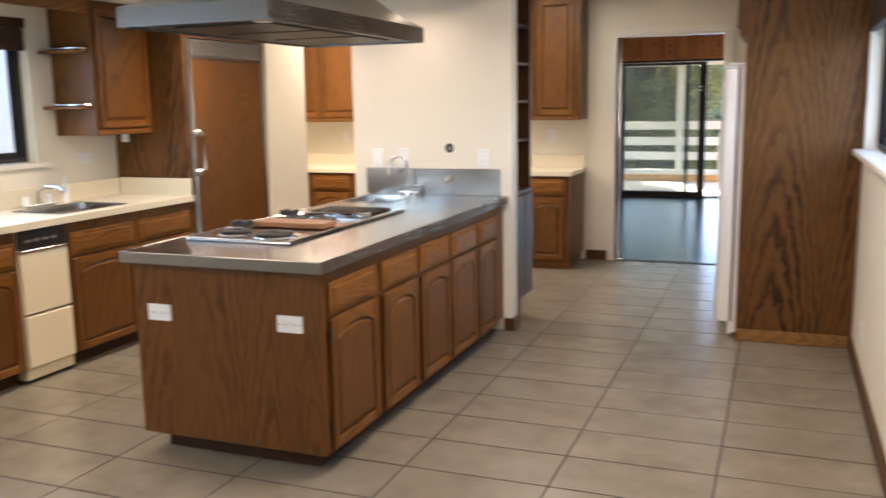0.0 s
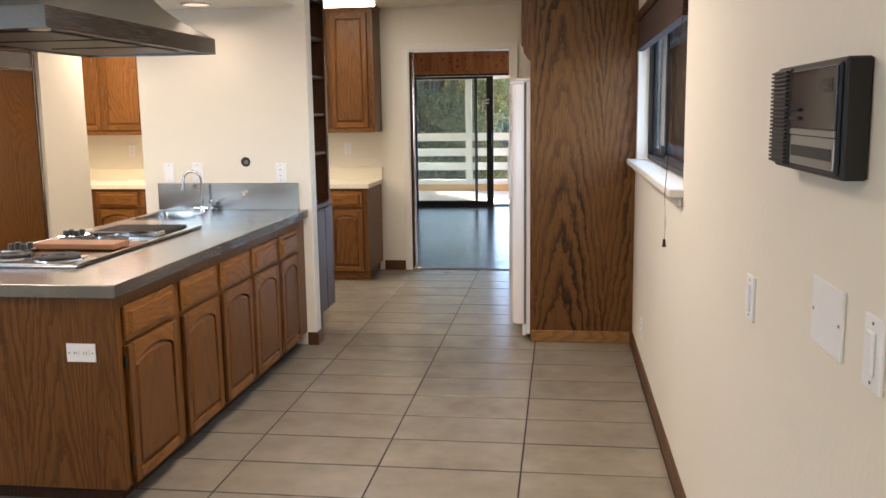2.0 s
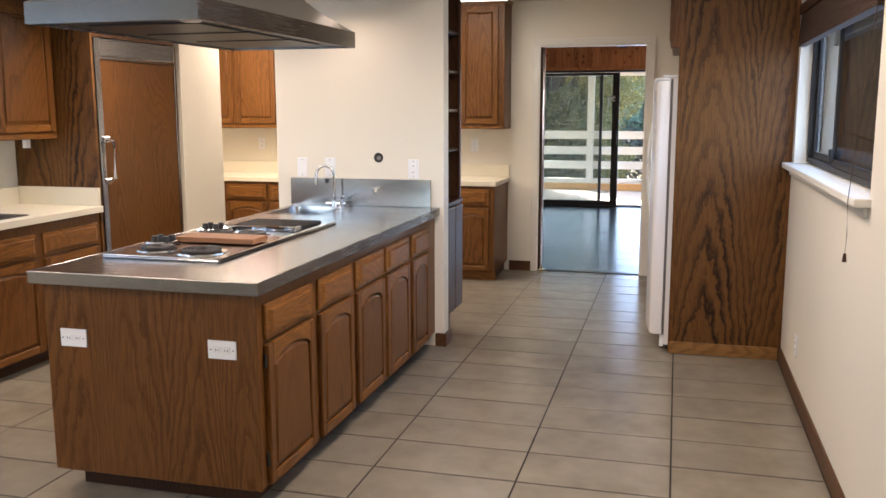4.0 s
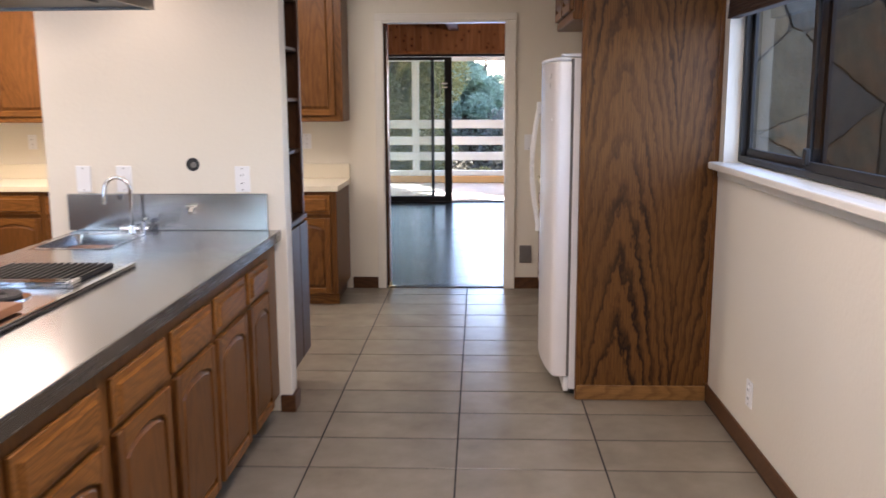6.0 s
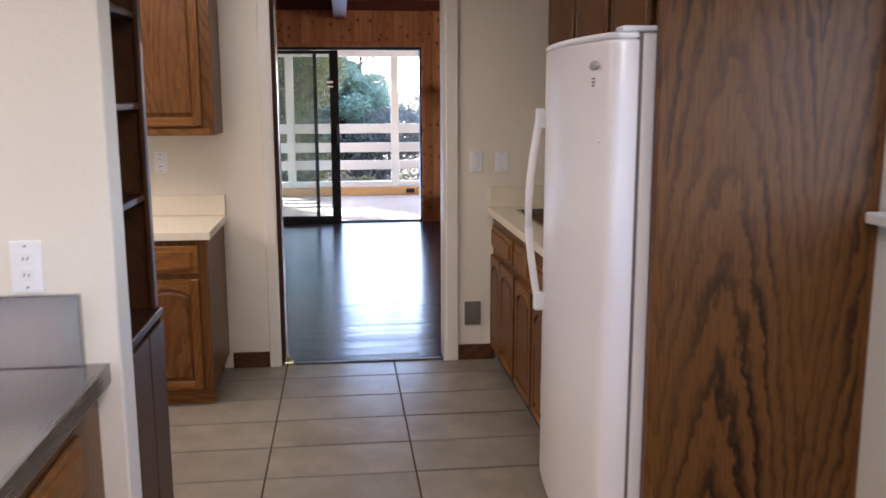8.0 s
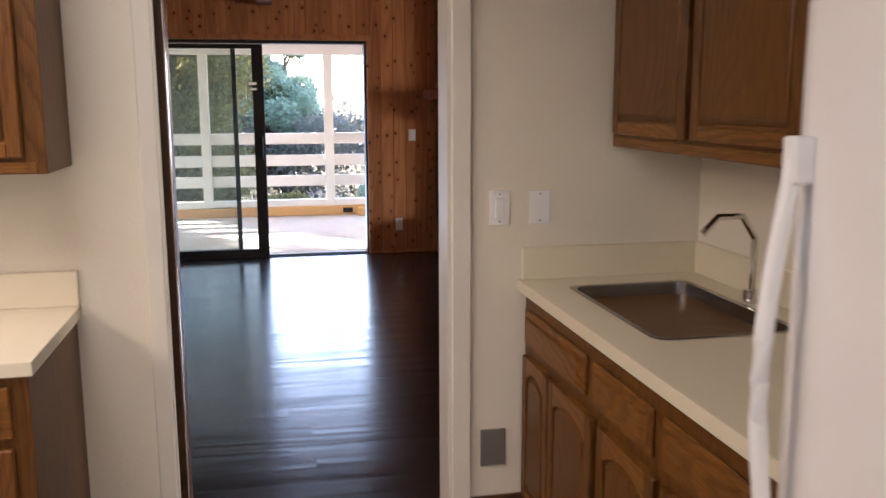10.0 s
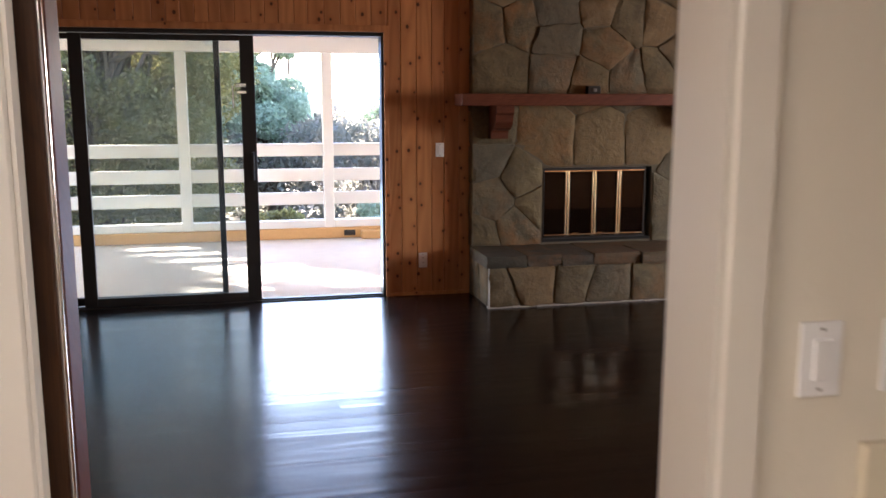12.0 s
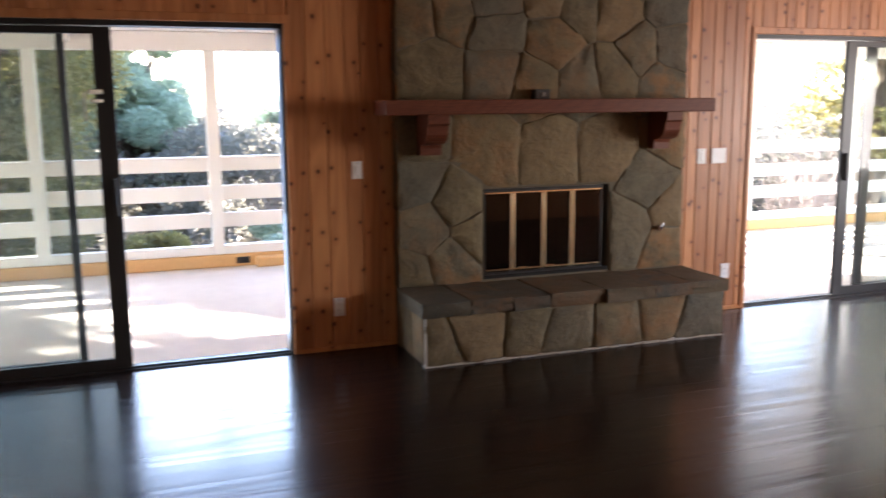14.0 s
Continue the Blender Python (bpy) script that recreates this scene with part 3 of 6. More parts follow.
def stone_mesh(poly, m, depth, rng):
    """A rough-faced stone on the plane of m: jittered outline, rounded rim, uneven face."""
    ring = []
    cut = []
    for p, q in zip(poly, poly[1:] + poly[:1]):
        for f in (0.05, 0.95):
            cut.append((p[0] + (q[0] - p[0]) * f, p[1] + (q[1] - p[1]) * f))
    poly = cut
    for p, q in zip(poly, poly[1:] + poly[:1]):
        ln = math.hypot(q[0] - p[0], q[1] - p[1])
        k = max(1, int(ln / 0.06))
        for i in range(k):
            f = i / k
            j = 0.009 if i else 0.004
            ring.append((p[0] + (q[0] - p[0]) * f + rng.uniform(-j, j), p[1] + (q[1] - p[1]) * f + rng.uniform(-j, j)))
    cx, cz = sum(p[0] for p in ring) / len(ring), sum(p[1] for p in ring) / len(ring)
    bm = bmesh.new()
    rows = []
    tilt, tilt2 = rng.uniform(-0.03, 0.03), rng.uniform(-0.03, 0.03)
    for inset, d in ((0.0, 0.0), (0.001, depth * 0.7), (0.006, depth), (0.06, depth + 0.004)):
        row = []
        for x, z in ring:
            dx, dz = cx - x, cz - z
            ln = math.hypot(dx, dz) or 1
            s = min(inset, ln * 0.6)
            lift = 0 if not d else d + (x - cx) * tilt + (z - cz) * tilt2 + rng.uniform(-0.0035, 0.0035)
            row.append(bm.verts.new(m @ Vector((x + dx / ln * s, z + dz / ln * s, lift))))
        rows.append(row)
    n = len(ring)
    for a, b in zip(rows, rows[1:]):
        for i in range(n):
            bm.faces.new((a[i], a[(i + 1) % n], b[(i + 1) % n], b[i]))
    c = bm.verts.new(m @ Vector((cx, cz, depth + 0.008)))
    for i in range(n):
        bm.faces.new((rows[-1][i], rows[-1][(i + 1) % n], c))
    bmesh.ops.recalc_face_normals(bm, faces=bm.faces[:])
    return bm

# ---- kitchen shell ----
LX, PX, RX, BY, FY = -4.08, -5.0, 0.712, -1.60, 8.12
H, DROP = 2.44, 2.145
T = 0.13

floor = struct("floor", box(boxed(LX - T, RX + T, BY - T, 8.15, -0.12, -0.0022), PX - T, LX - T, 5.94, 8.15, -0.12, -0.0022), GROUT, "beige glazed kitchen floor tiles with dark grout", "floor")
struct("wall_right", wall_x(bmesh.new(), RX, RX + T, BY, FY, -0.01, H, [(3.42, 5.49, 1.185, 2.06)]), WALL, "cream painted kitchen wall with a window", "wall")
struct("wall_left", wall_x(bmesh.new(), LX - T, LX, BY, 5.935, -0.01, H, [(0.05, 1.35, 1.0, 1.9), (2.60, 4.23, 1.15, 2.03)]), WALL, "cream painted kitchen wall with a sink window", "wall")
struct("wall_back", wall_y(bmesh.new(), BY - T, BY, LX - T, RX + T, -0.01, H, [(-3.4, -2.3, 0.95, 2.0)]), WALL, "cream painted wall at the eating end", "wall")
DL, DR, DH = -1.156, -0.211, 2.055
struct("wall_far", wall_y(bmesh.new(), FY, FY + T, PX - T, RX + T, -0.01, H, [(DL, DR, -0.01, DH)]), WALL, "cream painted wall with the doorway to the family room", "wall")
struct("wall_stub", boxed(-2.43, -1.316, 5.36, 5.475, 0, H - 0.002, 0.004), WALL, "cream painted partition behind the island sink", "wall")
struct("wall_passage", boxed(PX, -3.47, 5.95, 6.53, 0, H - 0.002), WALL, "cream painted pier beside the built-in refrigerator", "wall")
struct("wall_passage_end", boxed(PX - T, PX, 5.935, FY, -0.01, H), WALL, "cream painted end wall of the passage", "wall")
struct("ceiling", boxed(PX - T, RX + T, BY - T, FY + T, H, H + 0.1), CEIL, "off-white painted kitchen ceiling", "ceiling")
struct("ceiling_drop", boxed(LX, -1.37, BY, 5.36, DROP, H - 0.002), CEIL, "off-white dropped ceiling over the island", "ceiling")

# baseboards
bb = bmesh.new()
box(bb, RX - 0.014, RX, BY, 5.57, 0, 0.085, 0.003)
struct("baseboard", bb, OAK_BASE, "brown oak baseboard along the cream wall", "baseboard")
bb = bmesh.new()
box(bb, -1.415, DL - 0.058, FY - 0.014, FY, 0, 0.09, 0.003)
box(bb, DR + 0.068, 0.07, FY - 0.014, FY, 0, 0.09, 0.003)
struct("baseboard", bb, OAK_BASE, "brown oak baseboard beside the doorway", "baseboard")
bb = bmesh.new()
box(bb, -1.37, -1.30, 5.345, 5.36, 0, 0.085, 0.003)
box(bb, -1.316, -1.30, 5.36, 5.475, 0, 0.085, 0.003)
struct("baseboard", bb, OAK_BASE, "brown oak baseboard round the partition end", "baseboard")

# doorway casing, split jamb and pocket door
for nm, x0, x1, z0, z1 in (("casing", DL - 0.056, DL, 0, DH), ("casing", DR, DR + 0.068, 0, DH), ("casing", DL - 0.056, DR + 0.068, DH, DH + 0.053)):
    bm = box(bmesh.new(), x0, x1, FY - 0.018, FY, z0, z1, 0.004)
    struct("trim", bm, TRIM, "white painted door casing", "trim")
bm = bmesh.new()
box(bm, DL, DL + 0.006, FY - 0.012, FY + 0.022, 0, DH - 0.014)
box(bm, DR - 0.014, DR, FY - 0.012, FY + T + 0.012, 0, DH - 0.014)
box(bm, DL, DR, FY - 0.012, FY + T + 0.012, DH - 0.014, DH)
struct("jamb", bm, TRIM, "white painted split door jamb", "jamb")
for x0, x1 in ((DL - 0.056, DL), (DR, DR + 0.068)):
    struct("trim", boxed(x0, x1, FY + T, FY + T + 0.018, 0, DH, 0.004), REDWOOD, "brown door casing in the family room", "trim")
struct("jamb", boxed(DL, DL + 0.034, FY + 0.06, FY + T + 0.012, 0, DH - 0.0145, 0.003), REDWOOD, "brown stained half of the split door jamb", "jamb")
pd = thing("pocket_door", (DL + 0.03, FY + 0.06, 0), "brown pocket door pushed back into the wall, darkened for shade", "door")
# the leaf's dark colour stands for the unlit side of the brown jamb
part("door_leaf", boxed(DL - 0.05, DL + 0.029, FY + 0.032, FY + 0.058, 0.012, 2.02, 0.003), OAK_DARK, pd)
part("edge_strip", cyl(bmesh.new(), (DL + 0.029, FY + 0.047, 0.05), (DL + 0.029, FY + 0.047, 1.98), 0.006, 12), CHROME, pd, "rounded bright metal strip on the door's edge", smooth=True)
part("floor_guide", cyl(box(bmesh.new(), DL + 0.02, DL + 0.075, FY - 0.005, FY + 0.035, 0.0, 0.02, 0.004), (DL + 0.04, FY + 0.012, 0.02), (DL + 0.04, FY + 0.012, 0.05), 0.012, 12), BRASS, pd, "small brass floor guide")
struct("threshold", boxed(DL, DR, 8.135, 8.175, -0.02, 0.006, 0.003), BLACK, "thin dark threshold strip in the doorway", "threshold")

# ---- family room shell ----
SHIFT = Vector((0.04, 0.14, 0))
QX0, QX1, QY0, QY1, QH = -3.90, 6.90, FY + T, 13.64, 2.60
struct("subfloor", boxed(QX0, QX1, 8.012, QY1 + 0.15, -0.12, -0.016), SOOT, "dark subfloor under the floorboards", "floor")
S1 = (-2.302, 0.136, -0.10, 2.072)
S2 = (3.625, 6.035, -0.10, 2.072)
north = struct("wall_north", wall_y(bmesh.new(), QY1 + 0.016, QY1 + 0.16, QX0, QX1, -0.1, QH, [S1, S2]), PINE, "orange knotty pine board wall with two sliding doors", "wall")
struct("wall_west", boxed(QX0 - T, QX0, QY0 - 0.14, QY1 + 0.16, -0.1, QH), PINE, "knotty pine side wall of the family room", "wall")
# the opening in this unseen wall is made up for the fill lamp
struct("wall_east", wall_x(bmesh.new(), QX1, QX1 + T, QY0 - T - 0.14, QY1 + 0.16, -0.1, QH, [(9.4, 11.7, 0.75, 2.05)]), PINE, "knotty pine side wall of the family room", "wall")
struct("wall_south_east", boxed(RX + T - 0.04, QX1, FY - 0.14, FY + T - 0.14, -0.1, QH), PINE, "knotty pine wall of the family room", "wall")
struct("wall_south_head", boxed(PX - T, RX + T, FY + 0.002 - 0.14, FY + T - 0.002 - 0.14, H + 0.1, QH), PINE, "pine head wall over the kitchen ceiling", "wall")
struct("ceiling_family", boxed(QX0 - T, QX1 + T, FY - 0.138, QY1 + 0.16, QH, QH + 0.1), PINE, "timber ceiling of the family room", "ceiling")
struct("beam", boxed(-0.885, -0.74, QY0 - 0.138, QY1, 2.388, QH - 0.002, 0.006), REDWOOD, "dark red-stained ceiling beam", "beam")
struct("trim", boxed(QX0, 0.805, QY1 - 0.022, QY1, 2.485, QH - 0.002, 0.004), REDWOOD, "brown cornice board under the timber ceiling", "trim")
# wood trim round the sliding doors
for (x0, x1, z0, z1) in (S1, S2):
    bm = bmesh.new()
    box(bm, x0 - 0.036, x0, QY1 - 0.014, QY1 + 0.12, 0, z1, 0.003)
    box(bm, x1, x1 + 0.036, QY1 - 0.014, QY1 + 0.12, 0, z1, 0.003)
    box(bm, x0 - 0.036, x1 + 0.036, QY1 - 0.0145, QY1 + 0.12, z1, z1 + 0.05, 0.003)
    struct("trim", bm, PINE, "pine trim round the sliding door", "trim")
# low pine skirting
bm = bmesh.new()
for x0, x1 in ((S1[1] + 0.036, 0.81), (2.965, S2[0] - 0.036), (QX0, S1[0] - 0.036)):
    box(bm, x0, x1, QY1 - 0.012, QY1, 0, 0.03, 0.003)
struct("baseboard", bm, PINE, "thin pine skirting on the board wall", "baseboard")

# ---- outside ----
struct("ground", boxed(-500, 500, -200, 900, -1.6, -1.3), SOIL, "dry soil slope beyond the deck", "ground")
struct("deck", boxed(-9, 13, QY1 + 0.16, 17.75, -0.25, -0.10), DECKPAINT, "pale coated deck outside the sliding doors", "deck")
struct("door_sill", boxed(S1[0], S1[1], QY1 + 0.02, QY1 + 0.16, -0.099, -0.012), BRONZE, "dark sill under the sliding door", "sill")
struct("door_sill", boxed(S2[0], S2[1], QY1 + 0.02, QY1 + 0.16, -0.099, -0.012), BRONZE, "dark sill under the sliding door", "sill")
struct("porch_ceiling", boxed(-9, 13, QY1 + 0.162, 18.1, 2.32, 2.40), WHITEOUT, "white painted porch ceiling", "ceiling")
struct("porch_beam", boxed(-9, 13, 17.53, 17.66, 2.13, 2.318, 0.008), WHITEOUT, "white painted porch beam", "beam")
struct("deck_curb", boxed(-9, 13, 17.50, 17.72, -0.099, 0.03, 0.01), STUCCO, "tan stucco curb at the deck's edge", "curb")
struct("outer_wall", boxed(-7.0, -6.8, -4, 9, -1.3, 4.0), plain("blue_grey_siding", (0.34, 0.38, 0.46), 0.8), "blue-grey neighbouring wall outside the sink window", "wall")
yard = struct("yard_wall", boxed(0.85, 6.9, 7.86, 7.955, -1.3, 2.6), MORTAR, "field stone outer wall seen from the kitchen window", "wall")

# ---- the kitchen's things ----
SHIFT = Vector((0, 0, 0))

# ---- kitchen island ----
isl = thing("kitchen_island", (-1.82, 4.15, 0), "brown stained oak island with raised drawers and arched doors", "island")
part("body", boxed(-2.255, -1.375, 2.95, 5.357, 0.088, 0.838, 0.002), OAK_Z, isl)
part("end_panel", boxed(-2.262, -1.368, 2.935, 2.951, 0.086, 0.838, 0.002), OAK_Z, isl)
# the recess under the island gets the shade-darkened oak
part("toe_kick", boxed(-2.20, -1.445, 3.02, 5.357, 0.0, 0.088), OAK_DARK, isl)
MI = face_frame((-1.375, 0, 0), "+x")
fronts(isl, MI, [(2.995, 3.42), (3.488, 3.88), (3.937, 4.33), (4.375, 4.77), (4.832, 5.165)], (0.652, 0.785), (0.092, 0.635))
for hz in (0.17, 0.55):
    part("hinge", cyl(bmesh.new(), (-1.366, 2.990, hz), (-1.366, 2.990, hz + 0.05), 0.006, 8), BLACK, isl)

top = thing("island_worktop", (-1.82, 4.13, 0.837), "brushed stainless steel worktop with a folded edge on the island", "worktop")
SX0, SX1, SY0, SY1 = -2.265, -1.935, 4.84, 5.22
WX0, WX1, WY0, WY1, WZ = -2.30, -1.342, 2.897, 5.357, 0.885
part("top_sheet", holed_slab(WX0, WX1, WY0, WY1, (SX0, SX1, SY0, SY1), WZ - 0.006, WZ), STEEL_Y, top)
bm = bmesh.new()
box(bm, WX1 - 0.012, WX1 + 0.001, WY0 - 0.001, WY1, 0.837, WZ + 0.0008, 0.003, 2)
part("edge_band", bm, RIMSTEEL, top)
bm = box(bmesh.new(), WX0, WX1 - 0.0005, WY0 - 0.0015, WY0 + 0.012, 0.837, WZ + 0.0008, 0.003, 2)
part("edge_band", bm, RIMSTEEL, top)
part("edge_band", box(bmesh.new(), WX0 - 0.001, WX0 + 0.012, WY0, WY1, 0.837, WZ + 0.0006, 0.003, 2), STEEL_Y, top)
part("backsplash", boxed(-2.332, -1.395, 5.338, 5.359, WZ, 1.056, 0.003, 2), STEEL_X, top, "brushed steel upstand against the wall")


def sink(parent_name, x0, x1, y0, y1, z, depth, label, material):
    t = thing(parent_name, ((x0 + x1) / 2, (y0 + y1) / 2, z - depth), label, "sink")
    bm = bmesh.new()
    loops = []
    for inset, zz in ((-0.014, z + 0.002), (-0.004, z + 0.004), (0.006, z + 0.001), (0.016, z - depth * 0.8), (0.05, z - depth)):
        r = 0.045
        ring = []
        for cx, cy, a0 in ((x1 - inset - r, y1 - inset - r, 0), (x0 + inset + r, y1 - inset - r, 90), (x0 + inset + r, y0 + inset + r, 180), (x1 - inset - r, y0 + inset + r, 270)):
            for k in range(6):
                a = radians(a0 + k * 18)
                ring.append(bm.verts.new((cx + r * math.cos(a), cy + r * math.sin(a), zz)))
        loops.append(ring)
    for a, b in zip(loops, loops[1:]):
        n = len(a)
        for i in range(n):
            bm.faces.new((a[i], a[(i + 1) % n], b[(i + 1) % n], b[i]))
    bm.faces.new(loops[-1])
    part("basin", bm, material, t, smooth=True)
    cx, cy = (x0 + x1) / 2, (y0 + y1) / 2
    part("drain", cyl(bmesh.new(), (cx, cy, z - depth), (cx, cy, z - depth + 0.006), 0.04, 20), CHROME, t, "round chrome drain")
    return t


sink("bar_sink", SX0, SX1, SY0, SY1, WZ, 0.15, "small stainless bar sink set in the island worktop", STEEL_X)

fc = thing("bar_faucet", (-2.005, 5.27, WZ), "chrome gooseneck bar faucet beside the island sink", "faucet")
pts = [(-2.005, 5.27, WZ + 0.03), (-2.005, 5.27, WZ + 0.20)]
for k in range(1, 12):
    a = math.pi * k / 11
    pts.append((-2.005 - 0.055 + 0.055 * math.cos(a), 5.27 - 0.02 * k / 11, WZ + 0.20 + 0.055 * math.sin(a)))
pts.append((-2.118, 5.245, WZ + 0.165))
part("spout", tube(bmesh.new(), pts, 0.009, 12), CHROME, fc, smooth=True)
part("base", cyl(bmesh.new(), (-2.005, 5.27, WZ), (-2.005, 5.27, WZ + 0.035), 0.022, 20, 0.016), CHROME, fc, smooth=True)
part("tip", cyl(bmesh.new(), (-2.119, 5.245, WZ + 0.135), (-2.118, 5.245, WZ + 0.168), 0.012, 16), CHROME, fc, smooth=True)
part("handle", tube(cyl(bmesh.new(), (-1.955, 5.265, WZ), (-1.955, 5.265, WZ + 0.05), 0.015, 16), [(-1.955, 5.265, WZ + 0.05), (-1.95, 5.25, WZ + 0.06), (-1.925, 5.22, WZ + 0.072)], 0.006, 8), CHROME, fc, smooth=True)
part("crossbar", tube(bmesh.new(), [(-2.06, 5.27, WZ + 0.018), (-1.93, 5.27, WZ + 0.018)], 0.012, 10), CHROME, fc, smooth=True)

wv = thing("wall_spigot", (-1.735, 5.338, 0.985), "chrome spigot stub on the steel upstand", "spigot")
part("flange", cyl(bmesh.new(), (-1.735, 5.338, 0.99), (-1.735, 5.330, 0.99), 0.026, 20), CHROME, wv, smooth=True)
part("stub", tube(bmesh.new(), [(-1.735, 5.33, 0.99), (-1.735, 5.29, 0.99), (-1.735, 5.275, 0.975)], 0.012, 12), CHROME, wv, smooth=True)
part("knob", tube(bmesh.new(), [(-1.76, 5.30, 1.0), (-1.71, 5.30, 1.0)], 0.009, 10), CHROME, wv, smooth=True)
hl = thing("pipe_hole", (-1.739, 5.36, 1.19), "dark open pipe hole in the cream wall", "hole")
bm = bmesh.new()
bmesh.ops.create_circle(bm, cap_ends=True, segments=20, radius=0.031, matrix=Matrix.Translation((-1.739, 5.3585, 1.19)) @ Euler((radians(90), 0, 0)).to_matrix().to_4x4())
part("opening", bm, BLACK, hl)
part("stub_pipe", cyl(bmesh.new(), (-1.735, 5.3585, 1.188), (-1.735, 5.35, 1.188), 0.013, 14), GREY, hl, "grey capped pipe end")

MS = face_frame((0, 5.36, 0), "-y")
plate("blank_plate", MS, -2.29, -2.22, 1.062, 1.185, "white blank wall plate above the steel upstand", "blank")
plate("blank_plate", MS, -2.10, -2.028, 1.062, 1.185, "white blank wall plate above the steel upstand", "blank")
plate("wall_outlet", MS, -1.545, -1.475, 1.062, 1.182, "white duplex outlet above the steel upstand", "outlet")
ME = face_frame((0, 2.935, 0), "-y")
plate("island_outlet", ME, -1.565, -1.450, 0.588, 0.658, "white horizontal duplex outlet on the island end", "outlet")
plate("island_outlet", ME, -2.195, -2.080, 0.592, 0.662, "white horizontal duplex outlet on the island end", "outlet")

# cooktop
ct = thing("cooktop", (-1.92, 3.86, WZ), "stainless cooktop with four black coil burners and a grill", "cooktop")
part("tray", boxed(-2.205, -1.675, 3.225, 4.475, WZ, WZ + 0.012, 0.005, 2), STEEL_X, ct)
part("tray_rim", box(box(bmesh.new(), -2.205, -1.675, 3.225, 3.238, WZ + 0.0115, WZ + 0.017, 0.002), -1.69, -1.675, 3.225, 4.475, WZ + 0.0115, WZ + 0.017, 0.002), CHROME, ct)


def burner(cx, cy, r):
    part("drip_pan", cyl(bmesh.new(), (cx, cy, WZ + 0.012), (cx, cy, WZ + 0.016), r + 0.018, 32), CHROME, ct, "chrome drip pan")
    pts = []
    for k in range(70):
        a = k * 0.36
        rr = 0.022 + (r - 0.022) * k / 69
        pts.append((cx + rr * math.cos(a), cy + rr * math.sin(a), WZ + 0.023))
    part("coil", tube(bmesh.new(), pts, 0.0065, 6), COIL, ct, smooth=True)


burner(-1.845, 3.40, 0.088)
burner(-2.07, 3.42, 0.07)
burner(-1.87, 3.90, 0.07)
burner(-2.06, 3.90, 0.088)
part("grill", boxed(-2.12, -1.735, 4.12, 4.42, WZ + 0.012, WZ + 0.020, 0.003), COIL, ct)
for k in range(15):
    x = -2.10 + k * 0.0252
    part("grill_bar", boxed(x, x + 0.009, 4.13, 4.41, WZ + 0.0195, WZ + 0.027, 0.001), COIL, ct)
part("vent_rail", boxed(-2.14, -1.729, 4.045, 4.062, WZ + 0.012, WZ + 0.034, 0.003), CHROME, ct, "polished rail of the downdraft vent")
part("vent_rail", boxed(-2.14, -1.729, 4.095, 4.108, WZ + 0.012, WZ + 0.030, 0.003), CHROME, ct)
part("vent_rail", boxed(-1.728, -1.712, 4.045, 4.108, WZ + 0.012, WZ + 0.036, 0.003), CHROME, ct)
for ky in (3.55, 3.985):
    part("control_block", boxed(-2.185, -2.07, ky - 0.055, ky + 0.055, WZ + 0.012, WZ + 0.028, 0.006, 2), CHROME, ct)
    for dx, dy in ((-0.028, -0.024), (0.028, -0.024), (-0.028, 0.026), (0.028, 0.026)):
        part("knob", cyl(bmesh.new(), (-2.127 + dx, ky + dy, WZ + 0.028), (-2.127 + dx, ky + dy, WZ + 0.052), 0.016, 16, 0.013), BLACK, ct, smooth=True)
cb = thing("cutting_board", (-1.91, 3.66, WZ + 0.027), "reddish wooden cutting board lying across the cooktop", "cutting board")
part("board", boxed(-2.10, -1.715, 3.60, 3.745, WZ + 0.0165, WZ + 0.041, 0.004, 2), BUTCHER, cb)

# range hood
hd = thing("range_hood", (-2.0, 3.95, 1.80), "bell-shaped stainless range hood hanging from the ceiling", "range hood")
HX0, HX1, HY0, HY1, HZ = -2.36, -1.62, 3.06, 4.66, 1.812
bm = bmesh.new()
box(bm, HX0, HX1, HY0, HY0 + 0.008, HZ, HZ + 0.082)
box(bm, HX0, HX1, HY1 - 0.008, HY1, HZ, HZ + 0.082)
box(bm, HX0, HX0 + 0.008, HY0 + 0.008, HY1 - 0.008, HZ, HZ + 0.082)
box(bm, HX1 - 0.008, HX1, HY0 + 0.008, HY1 - 0.008, HZ, HZ + 0.082)
part("rim", bm, RIMSTEEL, hd, "dark brushed steel rim band")
bm = bmesh.new()
rows = []
cxh, cyh = (HX0 + HX1) / 2, (HY0 + HY1) / 2
for k in range(13):
    f = k / 12
    s = (1 - f) ** 1.9
    hx = 0.17 + (HX1 - cxh - 0.17) * s
    hy = 0.42 + (HY1 - cyh - 0.42) * s
    z = HZ + 0.082 + (DROP - HZ - 0.082) * f
    rows.append([bm.verts.new(p) for p in ((cxh - hx, cyh - hy, z), (cxh + hx, cyh - hy, z), (cxh + hx, cyh + hy, z), (cxh - hx, cyh + hy, z))])
for a, b in zip(rows, rows[1:]):
    for i in range(4):
        bm.faces.new((a[i], a[(i + 1) % 4], b[(i + 1) % 4], b[i]))
part("bell", bm, HOODSTEEL, hd, "flared steel bell", smooth=True)
part("underside", boxed(HX0 + 0.008, HX1 - 0.008, HY0 + 0.008, HY1 - 0.008, HZ + 0.012, HZ + 0.017), BLACK, hd, "dark grease-filter underside")
for k in range(3):
    y0 = HY0 + 0.2 + k * 0.42
    part("filter", boxed(HX0 + 0.12, HX1 - 0.12, y0, y0 + 0.36, HZ + 0.004, HZ + 0.0118, 0.003), BLACK, hd)
